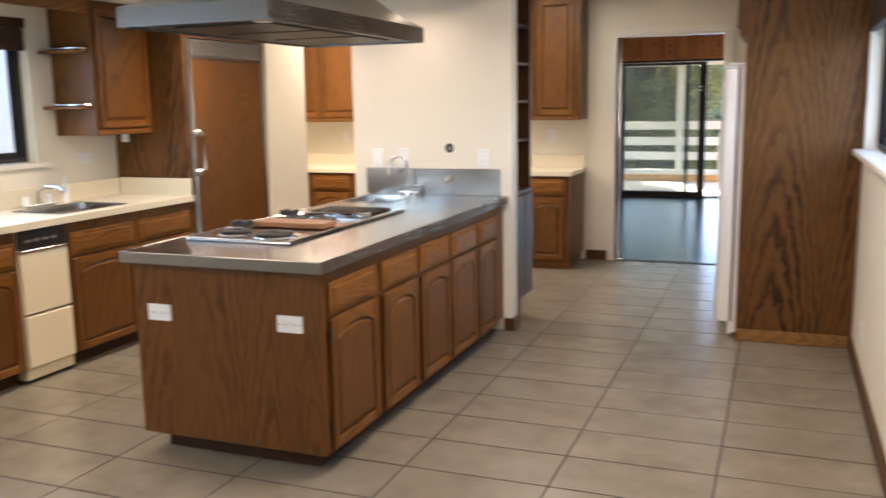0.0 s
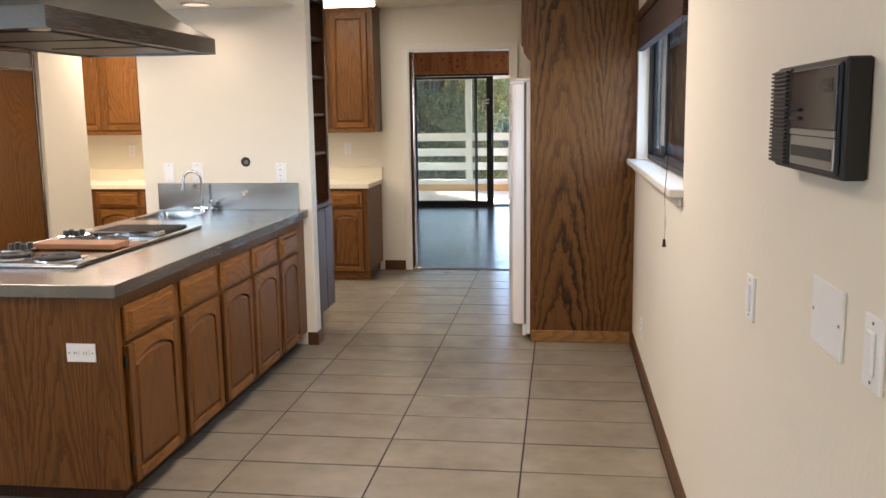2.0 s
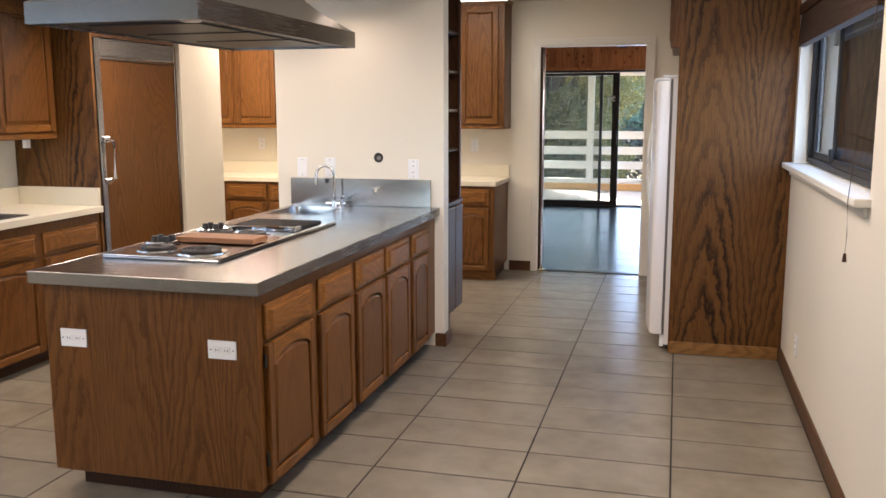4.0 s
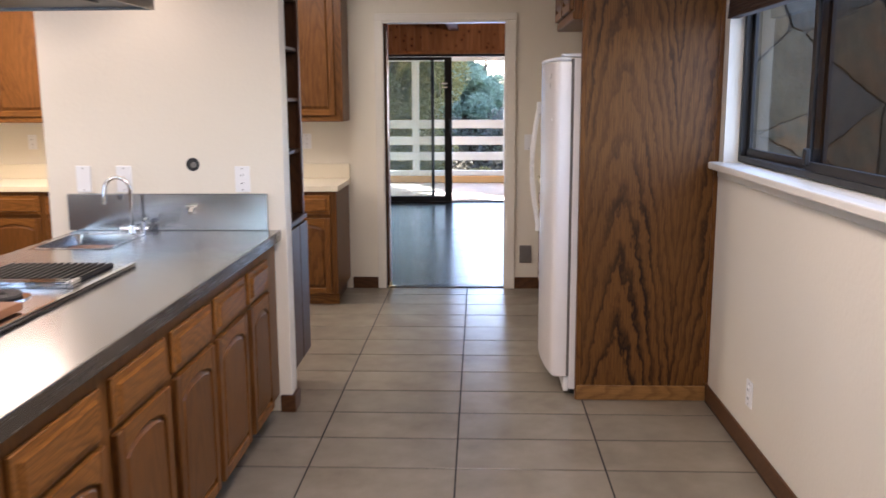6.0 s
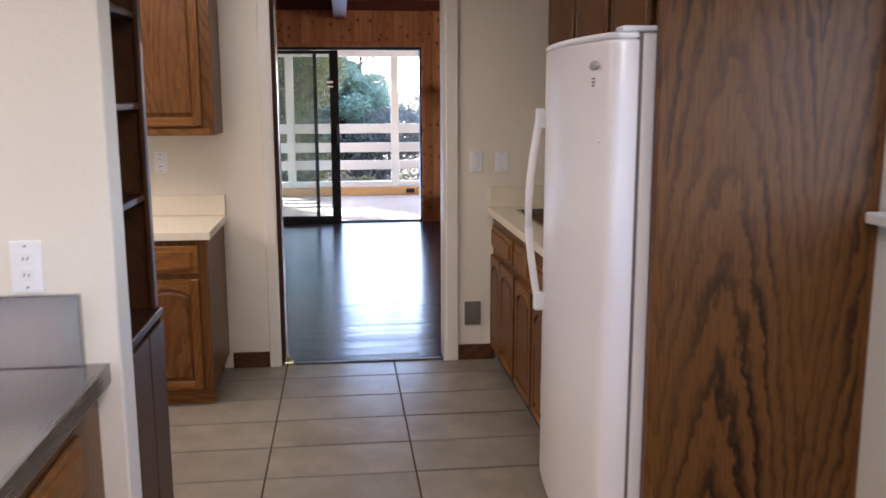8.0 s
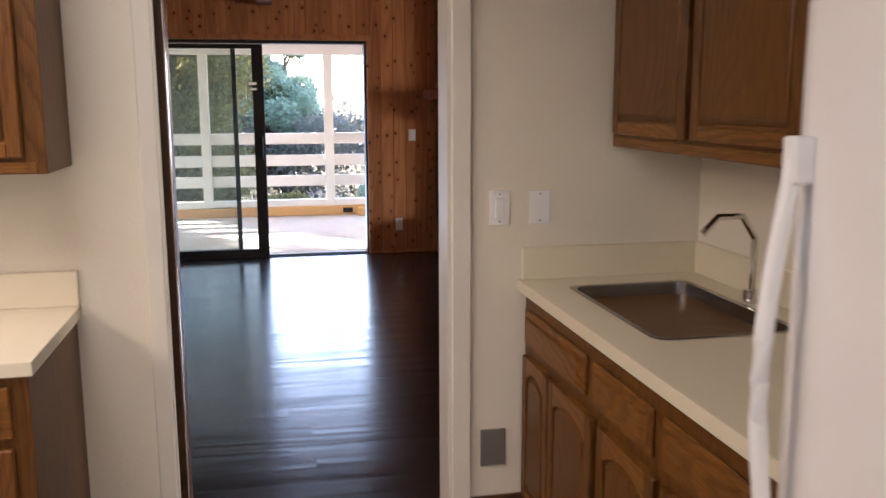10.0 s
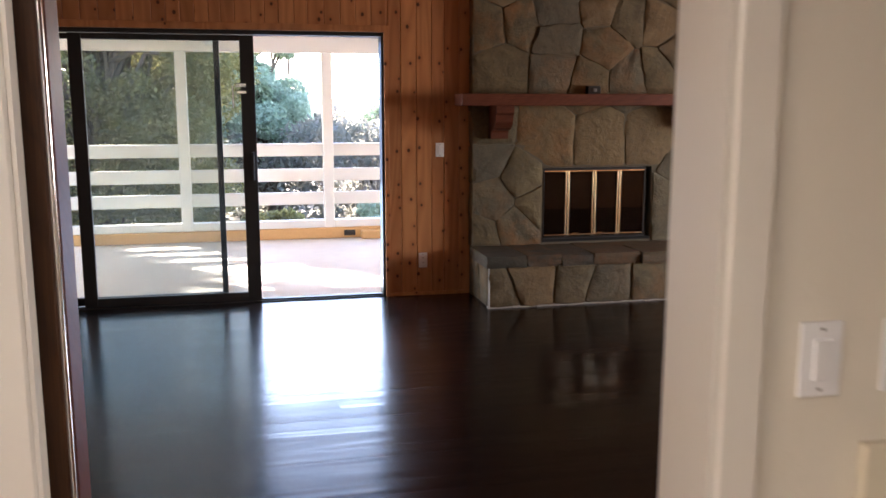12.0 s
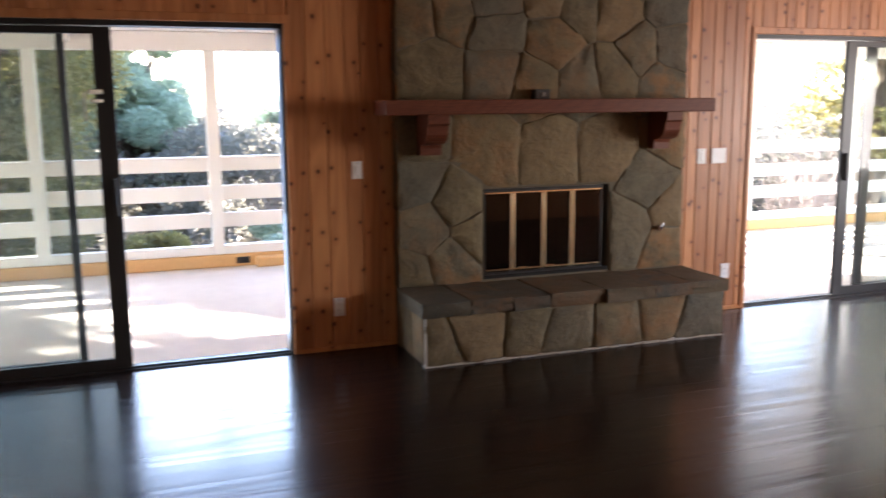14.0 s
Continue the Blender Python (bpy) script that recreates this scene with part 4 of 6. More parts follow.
part("lamp", cyl(bmesh.new(), (HX1 - 0.10, HY0 + 0.12, HZ + 0.003), (HX1 - 0.10, HY0 + 0.12, HZ + 0.0118), 0.04, 20), plain("hood_lamp_glass", (0.75, 0.68, 0.58), 0.3), hd)

# recessed can and ceiling light
cn = thing("recessed_light", (-1.92, 5.14, DROP), "recessed ceiling light with a pinkish rim", "ceiling light")
bm = bmesh.new()
for k in range(24):
    a0, a1 = 2 * math.pi * k / 24, 2 * math.pi * (k + 1) / 24
    prism(bm, [(-1.92 + r * math.cos(a), 5.14 + r * math.sin(a), DROP - 0.001) for r, a in ((0.075, a0), (0.075, a1), (0.092, a1), (0.092, a0))], (0, 0, -0.006))
part("rim", bm, TRIM, cn)
part("reflector", cyl(bmesh.new(), (-1.92, 5.14, DROP - 0.001), (-1.92, 5.14, DROP - 0.004), 0.075, 24), BULB, cn)
cl = thing("corridor_ceiling_light", (-1.62, 6.85, 2.34), "white rectangular ceiling light that is switched on", "ceiling light")
part("housing", boxed(-1.92, -1.30, 6.15, 7.45, 2.41, H - 0.001, 0.006), TRIM, cl)
part("diffuser", boxed(-1.91, -1.31, 6.16, 7.44, 2.372, 2.41, 0.012, 2), DIFFUSER, cl)

# ---- left run: sink counter, compactor, built-in refrigerator ----
ML = face_frame((-3.48, 0, 0), "+x")


def base_run(name, x0, x1, y0, y1, z1, label, toe, face, cols, m, drawer, door):
    t = thing(name, ((x0 + x1) / 2, (y0 + y1) / 2, 0), label, "cabinet", "base cabinets")
    part("body", boxed(x0, x1, y0, y1, 0.088, z1, 0.002), OAK_Z, t)
    # toe recess coloured with the shade-darkened oak, not the body's
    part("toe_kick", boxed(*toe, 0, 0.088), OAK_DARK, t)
    fronts(t, m, cols, drawer, door)
    return t


DRW, DOR = (0.652, 0.785), (0.092, 0.635)
base_run("base_cabinet", LX, -3.48, 3.805, 4.938, 0.845, "brown oak base cabinet under the cream counter", (LX, -3.55, 3.805, 4.938), "+x", [(3.83, 4.345), (4.40, 4.905)], ML, DRW, DOR)
base_run("base_cabinet", LX, -3.48, 1.90, 3.455, 0.845, "brown oak base cabinet under the cream counter", (LX, -3.55, 1.90, 3.455), "+x", [(1.93, 2.40), (2.44, 2.90), (2.95, 3.43)], ML, DRW, DOR)
tc = thing("trash_compactor", (-3.75, 3.63, 0), "almond trash compactor with a black control panel", "appliance")
part("body", boxed(LX, -3.49, 3.462, 3.798, 0.02, 0.842), ALMOND, tc)
part("upper_panel", boxed(-3.49, -3.465, 3.466, 3.794, 0.385, 0.715, 0.004), ALMOND, tc)
part("lower_panel", boxed(-3.49, -3.465, 3.466, 3.794, 0.088, 0.372, 0.004), ALMOND, tc)
part("control_panel", boxed(-3.49, -3.462, 3.466, 3.794, 0.735, 0.838, 0.004), BLACK, tc)
part("trim_strip", boxed(-3.49, -3.461, 3.466, 3.794, 0.716, 0.733, 0.003), CHROME, tc)
for k in range(4):
    part("button", boxed(-3.462, -3.458, 3.50 + k * 0.06, 3.535 + k * 0.06, 0.775, 0.790, 0.001), GREY, tc)
part("kick_grille", boxed(-3.52, -3.50, 3.466, 3.794, 0.0, 0.08), BLACK, tc)

ctr = thing("sink_counter", (-3.77, 3.4, 0.845), "cream laminate counter with an upstand and a sink", "worktop")
LS = (-3.93, -3.55, 3.86, 4.40)
part("slab", holed_slab(LX, -3.45, 1.9, 4.938, LS, 0.846, 0.885), LAMINATE, ctr)
part("front_edge", boxed(-3.4505, -3.446, 1.9, 4.938, 0.846, 0.8855, 0.001), LAMINATE, ctr)
part("upstand", boxed(LX, LX + 0.02, 1.9, 4.938, 0.885, 1.0, 0.003), LAMINATE, ctr)
part("end_upstand", boxed(LX + 0.02, -3.46, 4.918, 4.938, 0.885, 1.0, 0.003), LAMINATE, ctr)
sink("kitchen_sink", *LS, 0.885, 0.17, "stainless kitchen sink in the cream counter", STEEL_Y)
kf = thing("kitchen_faucet", (-3.99, 4.12, 0.885), "chrome kitchen faucet with clear handles behind the sink", "faucet")
part("base", boxed(-4.015, -3.965, 4.0, 4.24, 0.885, 0.905, 0.006, 2), CHROME, kf)
part("spout", tube(bmesh.new(), [(-3.99, 4.12, 0.90), (-3.985, 4.12, 0.98), (-3.93, 4.13, 1.01), (-3.84, 4.14, 1.005), (-3.80, 4.145, 0.985)], 0.013, 12), CHROME, kf, smooth=True)
for dy in (4.03, 4.21):
    part("handle", cyl(bmesh.new(), (-3.99, dy, 0.905), (-3.99, dy, 0.955), 0.022, 12, 0.017), PLASTIC, kf, smooth=True)
sp = thing("soap_bottle", (-4.0, 4.36, 0.885), "white soap dispenser behind the kitchen sink", "dispenser")
part("bottle", cyl(bmesh.new(), (-4.0, 4.36, 0.885), (-4.0, 4.36, 0.99), 0.024, 16, 0.018), PLASTIC, sp, smooth=True)
part("pump", cyl(bmesh.new(), (-4.0, 4.36, 0.99), (-4.0, 4.36, 1.05), 0.01, 12), PLASTIC, sp, smooth=True)


def upper(name, x0, x1, y0, y1, z0, z1, m, cols, label, crown=True, square=True):
    t = thing(name, ((x0 + x1) / 2, (y0 + y1) / 2, z0), label, "cabinet", "wall cabinets")
    part("body", boxed(x0, x1, y0, y1, z0, z1, 0.002), OAK_Z, t)
    for u0, u1 in cols:
        hung_door(t, m, u0, u1, z0 + 0.045, z1 - 0.05)
    part("bottom_rail", uvn(bmesh.new(), m, cols[0][0] - 0.02, cols[-1][1] + 0.03, z0 + 0.002, z0 + 0.034, 0, 0.006, 0.002), splined(m), t)
    return t


MU = face_frame((-3.75, 0, 0), "+x")
upper("wall_cabinet", LX, -3.75, 4.41, 4.938, 1.31, DROP - 0.002, MU, [(4.435, 4.90)], "brown oak wall cabinet beside the sink window")
for sz in (1.485, 1.83):
    qs = thing("corner_shelf", (-3.92, 4.36, sz), "small oak end shelf with a chrome rail", "shelf", "end shelves")
    part("board", boxed(LX, -3.78, 4.31, 4.41, sz - 0.009, sz + 0.009, 0.003), OAK_X, qs)
    part("rail", tube(bmesh.new(), [(LX + 0.005, 4.305, sz + 0.018), (-3.79, 4.305, sz + 0.018), (-3.778, 4.32, sz + 0.018), (-3.776, 4.409, sz + 0.018)], 0.005, 8), CHROME, qs, "thin chrome rail", smooth=True)
solid("window_valance", boxed(-3.775, -3.75, 1.9, 4.408, 2.06, DROP - 0.002, 0.003), OAK_Y, "oak valance board over the sink window", "valance")
ph = thing("towel_holder", (-3.83, 4.75, 1.28), "white paper towel bracket under the wall cabinet", "bracket")
part("bracket", boxed(-3.85, -3.81, 4.735, 4.765, 1.255, 1.31, 0.004), PLASTIC, ph)
MW = face_frame((LX, 0, 0), "+x")
plate("wall_outlet", MW, 4.58, 4.695, 1.12, 1.19, "white outlet over the cream counter", "outlet")

bf = thing("built_in_refrigerator", (-3.78, 5.45, 0), "built-in refrigerator with a brown wood door panel and steel trim", "refrigerator")
part("side_panel", boxed(LX, -3.47, 4.940, 4.962, 0, DROP - 0.002), OAK_PANEL, bf, "tall oak side panel")
part("body", boxed(LX, -3.52, 4.965, 5.93, 0.0, 1.94), GREY, bf)
part("door_panel", boxed(-3.52, -3.492, 5.05, 5.90, 0.09, 1.805, 0.003), OAK_Z, bf, "brown oak door panel")
bm = bmesh.new()
box(bm, -3.52, -3.482, 4.998, 5.05, 0.06, 1.94, 0.004)
box(bm, -3.52, -3.484, 5.90, 5.925, 0.06, 1.94, 0.004)
box(bm, -3.52, -3.483, 5.05, 5.90, 1.805, 1.828, 0.003)
part("trim_frame", bm, STEEL_Y, bf, "steel door trim")
bm = bmesh.new()
for k in range(8):
    box(bm, -3.515, -3.49, 5.05, 5.90, 1.834 + k * 0.013, 1.842 + k * 0.013)
part("grille", bm, GREY, bf, "grey louvred grille")
part("handle", tube(bmesh.new(), [(-3.482, 5.06, 1.30), (-3.44, 5.075, 1.29), (-3.44, 5.075, 1.05), (-3.482, 5.06, 1.03)], 0.011, 10), CHROME, bf, "chrome pull handle", smooth=True)
for zz in (1.30, 1.03):
    part("handle_mount", boxed(-3.485, -3.47, 5.03, 5.085, zz - 0.02, zz + 0.02, 0.004), CHROME, bf)
part("top_cabinet", boxed(LX, -3.50, 4.965, 5.93, 1.945, DROP - 0.002), OAK_Z, bf)

# ---- far run along the doorway wall ----
MF = face_frame((0, 7.51, 0), "-y")
xs = [(-1.78, -1.48)]
x = -1.82
while x > -4.6:
    xs.append((x - 0.40, x))
    x -= 0.44
xs = sorted(xs)
fr = base_run("base_cabinet", -4.99, -1.435, 7.51, FY - 0.001, 0.832, "brown oak base cabinet along the doorway wall", (-4.99, -1.465, 7.58, FY - 0.001), "-y", xs, MF, (0.668, 0.805), (0.092, 0.642))
part("plinth", boxed(-4.99, -1.437, 7.565, 7.579, 0.0, 0.087, 0.002), OAK_X, fr, "lighter oak plinth board")
fct = thing("far_counter", (-3.2, 7.8, 0.832), "cream laminate counter with a low upstand", "worktop")
part("slab", boxed(-4.99, -1.418, 7.488, FY - 0.001, 0.833, 0.872, 0.003, 2), LAMINATE, fct)
part("upstand", boxed(-4.99, -1.42, FY - 0.022, FY - 0.001, 0.872, 0.985, 0.003), LAMINATE, fct)
MFU = face_frame((0, 7.80, 0), "-y")
xs = [(-1.80, -1.47)]
x = -1.84
while x > -4.6:
    xs.append((x - 0.40, x))
    x -= 0.44
up = upper("wall_cabinet", -4.99, -1.415, 7.80, FY - 0.001, 1.315, 2.42, MFU, sorted(xs), "brown oak wall cabinet with raised panel doors")
part("crown", box(box(bmesh.new(), -4.99, -1.402, 7.786, FY - 0.001, 2.42, 2.4385, 0.003), -4.99, -1.407, 7.792, FY - 0.001, 2.40, 2.4205, 0.002), OAK_X, up)
MFW = face_frame((0, FY, 0), "-y")
plate("wall_outlet", MFW, -1.785, -1.715, 1.10, 1.215, "white duplex outlet over the far counter", "outlet")
plate("wall_outlet", MFW, -3.95, -3.88, 1.10, 1.215, "white duplex outlet over the far counter", "outlet")
plate("light_switch", MFW, -0.076, -0.004, 1.085, 1.204, "white rocker switch beside the doorway", "rocker")
plate("blank_plate", MFW, 0.070, 0.142, 1.085, 1.202, "white blank plate beside the doorway", "blank")
vg = thing("wall_vent", (-0.058, FY, 0.205), "small grey vent plate low on the wall", "vent")
part("frame", boxed(-0.105, -0.012, FY - 0.008, FY, 0.205, 0.343, 0.002), GREY, vg)
bm = bmesh.new()
for k in range(8):
    box(bm, -0.097, -0.020, FY - 0.011, FY - 0.0075, 0.218 + k * 0.0145, 0.225 + k * 0.0145)
part("slats", bm, GREY, vg)

# ---- shelf unit behind the partition ----
sh = thing("shelf_unit", (-1.48, 5.67, 0), "dark oak shelf unit, shade in its colour, with empty open shelves over two doors", "shelf unit")
SHY0, SHY1 = 5.477, 5.862
# all panels carry the unit's inner shade in their colour
part("side_panel", boxed(-1.62, -1.338, SHY0, SHY0 + 0.02, 0.16, 2.43), OAK_DARK, sh)
part("side_panel", boxed(-1.62, -1.338, SHY1 - 0.02, SHY1, 0.16, 2.43), OAK_DARK, sh)
part("back_panel", boxed(-1.63, -1.62, SHY0, SHY1, 0.16, 2.43), OAK_DARK, sh)
for zz in (1.235, 1.49, 1.735, 1.98, 2.23):
    part("shelf", boxed(-1.62, -1.342, SHY0 + 0.02, SHY1 - 0.02, zz - 0.019, zz, 0.003), OAK_DARK, sh)
part("stile", boxed(-1.345, -1.330, SHY1 - 0.035, SHY1 + 0.001, 0.90, 2.43, 0.003), OAK_DARK, sh)
part("stile", boxed(-1.345, -1.330, SHY0 - 0.001, SHY0 + 0.02, 0.90, 2.43, 0.003), OAK_DARK, sh)
part("ledge", boxed(-1.62, -1.318, SHY0, SHY1 + 0.004, 0.875, 0.90, 0.004), OAK_DARK, sh)
part("lower_body", boxed(-1.62, -1.335, SHY0, SHY1, 0.16, 0.875), OAK_DARK, sh)
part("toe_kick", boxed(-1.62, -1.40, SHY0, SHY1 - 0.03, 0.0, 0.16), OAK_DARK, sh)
MH = face_frame((-1.335, 0, 0), "+x")
for u0, u1 in ((SHY0 + 0.004, 5.666), (5.672, SHY1 - 0.002)):
    part("cabinet_door", uvn(bmesh.new(), MH, u0, u1, 0.175, 0.862, 0, 0.018, 0.005, 2), OAK_DARK, sh)

# ---- right run: counter, sink, fridge, tall panel ----
MR = face_frame((0.06, 0, 0), "-x")
rr = base_run("base_cabinet", 0.06, RX - 0.001, 6.43, FY - 0.001, 0.85, "dark brown oak base cabinet under the corner counter", (0.13, RX - 0.001, 6.43, FY - 0.001), "-x", [], MR, DRW, DOR)
for a, b in ((8.085, 7.815), (7.80, 7.43), (7.38, 7.03), (6.99, 6.63)):
    hung_door(rr, MR, -a, -b, 0.092, 0.625, 0.042)
for a, b in ((8.085, 7.50), (7.44, 7.06), (7.0, 6.63)):
    part("drawer_front", drawer_front(MR, -a, -b, 0.665, 0.79), OAK_Y, rr)
RS = (0.165, 0.58, 7.28, 7.95)
rct = thing("corner_counter", (0.37, 7.3, 0.85), "cream laminate counter with a dark steel sink", "worktop")
part("slab", holed_slab(0.03, RX - 0.001, 6.43, FY - 0.001, RS, 0.851, 0.89), LAMINATE, rct)
part("front_edge", boxed(0.026, 0.0305, 6.43, FY - 0.001, 0.851, 0.8905, 0.001), LAMINATE, rct)
part("upstand", boxed(0.042, RX - 0.001, FY - 0.022, FY - 0.001, 0.89, 1.004, 0.003), LAMINATE, rct)
part("upstand", boxed(RX - 0.022, RX - 0.001, 6.43, FY - 0.022, 0.89, 1.004, 0.003), LAMINATE, rct)
sink("utility_sink", *RS, 0.89, 0.18, "dark stainless utility sink in the corner counter", STEEL_Y)
uf = thing("utility_faucet", (0.64, 7.62, 0.89), "chrome and brass faucet behind the utility sink", "faucet")
part("base", cyl(bmesh.new(), (0.635, 7.62, 0.89), (0.635, 7.62, 0.93), 0.025, 16), CHROME, uf, smooth=True)
part("spout", tube(bmesh.new(), [(0.635, 7.62, 0.92), (0.635, 7.62, 1.09), (0.59, 7.62, 1.16), (0.51, 7.62, 1.16), (0.46, 7.62, 1.11)], 0.011, 10), CHROME, uf, smooth=True)
part("handle", tube(bmesh.new(), [(0.635, 7.56, 0.93), (0.62, 7.52, 0.97)], 0.008, 8), BRASS, uf, smooth=True)
MRU = face_frame((0.37, 0, 0), "-x")
upper("wall_cabinet", 0.37, RX - 0.001, 6.43, FY - 0.001, 1.35, 2.42, MRU, [(-8.08, -7.56), (-7.52, -7.0), (-6.96, -6.47)], "brown oak wall cabinet over the corner counter")
MRF = face_frame((0.02, 0, 0), "-x")
oc = upper("wall_cabinet", 0.02, RX - 0.001, 5.602, 6.425, 1.845, 2.42, MRF, [(-6.40, -6.02), (-5.99, -5.62)], "dark oak cabinet over the white refrigerator")

tp = thing("tall_panel", (0.38, 5.585, 0), "tall brown oak panel with bold cathedral grain beside the refrigerator", "panel")
part("panel", boxed(0.068, RX - 0.001, 5.570, 5.590, 0.0, H - 0.002), OAK_PANEL, tp)
part("edge_stile", boxed(0.058, 0.084, 5.564, 5.602, 0.0, H - 0.002, 0.003), OAK_Z, tp)
part("edge_stile", boxed(RX - 0.022, RX - 0.001, 5.564, 5.571, 0.09, H - 0.002, 0.002), OAK_Z, tp)
part("base_trim", boxed(0.064, RX - 0.0145, 5.556, 5.5695, 0.0, 0.075, 0.004), OAK_PALE, tp, "paler oak base trim")

# white refrigerator
rf = thing("refrigerator", (0.3, 6.0, 0), "white single-door refrigerator with a bowed front", "refrigerator")
FYA, FYB = 5.615, 6.405
part("body", boxed(0.03, 0.66, FYA + 0.01, FYB - 0.005, 0.03, 1.672, 0.008, 2), ENAMEL, rf)
for fy_ in (FYA + 0.06, FYB - 0.06):
    part("foot", cyl(bmesh.new(), (0.06, fy_, 0), (0.06, fy_, 0.035), 0.018, 12), BLACK, rf)
part("kick_grille", boxed(0.005, 0.03, FYA + 0.015, FYB - 0.015, 0.02, 0.095, 0.003), PLASTIC, rf)
part("gasket", boxed(0.018, 0.031, FYA + 0.015, FYB - 0.015, 0.10, 1.665), GREY, rf)


def bowed(z0, z1, grow=0.0):
    bm = bmesh.new()
    outline = [(0.016, FYA), (-0.03 - grow, FYA), (-0.05 - grow, FYA + 0.012)]
    for k in range(0, 25):
        s = k / 24
        outline.append((-0.058 - grow - 0.034 * math.sin(math.pi * s) ** 0.85, FYA + 0.03 + (FYB - FYA - 0.05) * s))
    outline += [(-0.035, FYB), (0.016, FYB)]
    prism(bm, [(x_, y_, z0) for x_, y_ in outline], (0, 0, z1 - z0))
    bmesh.ops.bevel(bm, geom=[e for e in bm.edges if abs(e.verts[0].co.z - e.verts[1].co.z) < 1e-5], offset=0.008, segments=3, affect="EDGES", profile=0.5)
    return bm


part("door", bowed(0.10, 1.655), ENAMEL, rf, smooth=True)
part("door_cap", bowed(1.6555, 1.674, 0.001), PLASTIC, rf, "smooth white door cap", smooth=True)
part("hinge_cover", boxed(-0.03, 0.10, FYA + 0.002, FYA + 0.07, 1.6745, 1.69, 0.006, 2), PLASTIC, rf)
HYh = FYB - 0.055
pts = [(-0.066, HYh, 1.445), (-0.082, HYh + 0.002, 1.44), (-0.088, HYh + 0.002, 1.41)]
for k in range(1, 10):
    f = k / 10
    pts.append((-0.088 - 0.034 * math.sin(math.pi * f), HYh + 0.002, 1.41 - 0.62 * f))
pts += [(-0.088, HYh + 0.002, 0.79), (-0.082, HYh + 0.002, 0.755), (-0.066, HYh, 0.75)]
part("handle", tube(bmesh.new(), pts, 0.014, 12), PLASTIC, rf, "curved white handle", smooth=True)
for zz in (1.425, 0.765):
    part("handle_mount", boxed(-0.098, -0.055, HYh - 0.015, HYh + 0.02, zz - 0.035, zz + 0.035, 0.006, 2), PLASTIC, rf)
bx = -0.058 - 0.034 * math.sin(math.pi * 0.128) ** 0.85
bm = bmesh.new()
bmesh.ops.create_uvsphere(bm, u_segments=20, v_segments=10, radius=1.0, matrix=Matrix.Translation((bx - 0.001, 5.735, 1.588)) @ Matrix.Diagonal((0.005, 0.046, 0.013, 1)))
part("badge", bm, plain("badge_silver", (0.50, 0.48, 0.46), 0.35, 0.5), rf, "oval chrome badge", smooth=True)
for k, w in ((0, 0.022), (1, 0.026), (2, 0.016)):
    part("badge_mark", boxed(bx - 0.002, bx + 0.002, 5.738 - w / 2, 5.738 + w / 2, 1.550 - k * 0.010, 1.5535 - k * 0.010), GREY, rf)

bm = bmesh.new()
bmesh.ops.create_uvsphere(bm, u_segments=14, v_segments=8, radius=1.0, matrix=Matrix.Translation((-0.066, 5.69, 1.38)) @ Matrix.Diagonal((0.005, 0.008, 0.008, 1)))
part("plug", bm, PLASTIC, rf, "small white plastic plug", smooth=True)

# ---- right wall window, shade, intercom, plates ----


def bronze_window(name, x_in, x_out, y0, y1, z0, z1, ym, label, flip=1, pane_glass=GLASS):
    t = thing(name, ((x_in + x_out) / 2, (y0 + y1) / 2, z0), label, "window")
    t["kind"] = "structure"
    f = 0.028
    bm = bmesh.new()
    a, b = sorted((x_in, x_out))
    box(bm, a, b, y0, y1, z0, z0 + f, 0.003)
    box(bm, a, b, y0, y1, z1 - f, z1, 0.003)
    box(bm, a + 0.0005, b - 0.0005, y0, y0 + f, z0 + f, z1 - f, 0.003)
    box(bm, a + 0.0005, b - 0.0005, y1 - f, y1, z0 + f, z1 - f, 0.003)
    part("window_frame", bm, BRONZE, t, "dark bronze aluminium frame")
    mid = (a + b) / 2
    for k, (ya, yb, xo) in enumerate(((y0 + f, ym + 0.045, mid - 0.022 * flip), (ym - 0.045, y1 - f, mid + 0.004 * flip))):
        bm = bmesh.new()
        s = 0.034
        x0, x1 = sorted((xo, xo + 0.018 * flip))
        box(bm, x0, x1, ya, yb, z0 + f, z0 + f + s, 0.002)
        box(bm, x0, x1, ya, yb, z1 - f - s, z1 - f, 0.002)
        box(bm, x0 + 0.0005, x1 - 0.0005, ya, ya + s, z0 + f + s, z1 - f - s, 0.002)
        box(bm, x0 + 0.0005, x1 - 0.0005, yb - s, yb, z0 + f + s, z1 - f - s, 0.002)
        sash = part("sash", bm, BRONZE, t)
        # window_1 panes are tinted dark for the shade in the yard
        g = part("pane", boxed((x0 + x1) / 2 - 0.002, (x0 + x1) / 2 + 0.002, ya + s - 0.004, yb - s + 0.004, z0 + f + s - 0.004, z1 - f - s + 0.004), pane_glass if k == 0 or pane_glass is GLASS else YARD_SHADE, sash, "window glass pane")
        g.visible_shadow = False
    return t


w1 = bronze_window("window_1", 0.775, 0.825, 3.425, 5.485, 1.19, 2.055, 4.61, "dark bronze sliding window over a white sill", pane_glass=SCREENED)
part("latch", boxed(0.758, 0.776, 4.60, 4.635, 1.24, 1.30, 0.004), BLACK, w1, "black sash latch")
struct("window_sill", boxed(0.655, 0.775, 3.39, 5.545, 1.152, 1.1845, 0.006, 2), TRIM, "white painted window sill", "sill")
struct("window_apron", boxed(0.694, RX - 0.001, 3.42, 5.52, 1.115, 1.1515, 0.004), TRIM, "white painted apron under the sill", "trim")
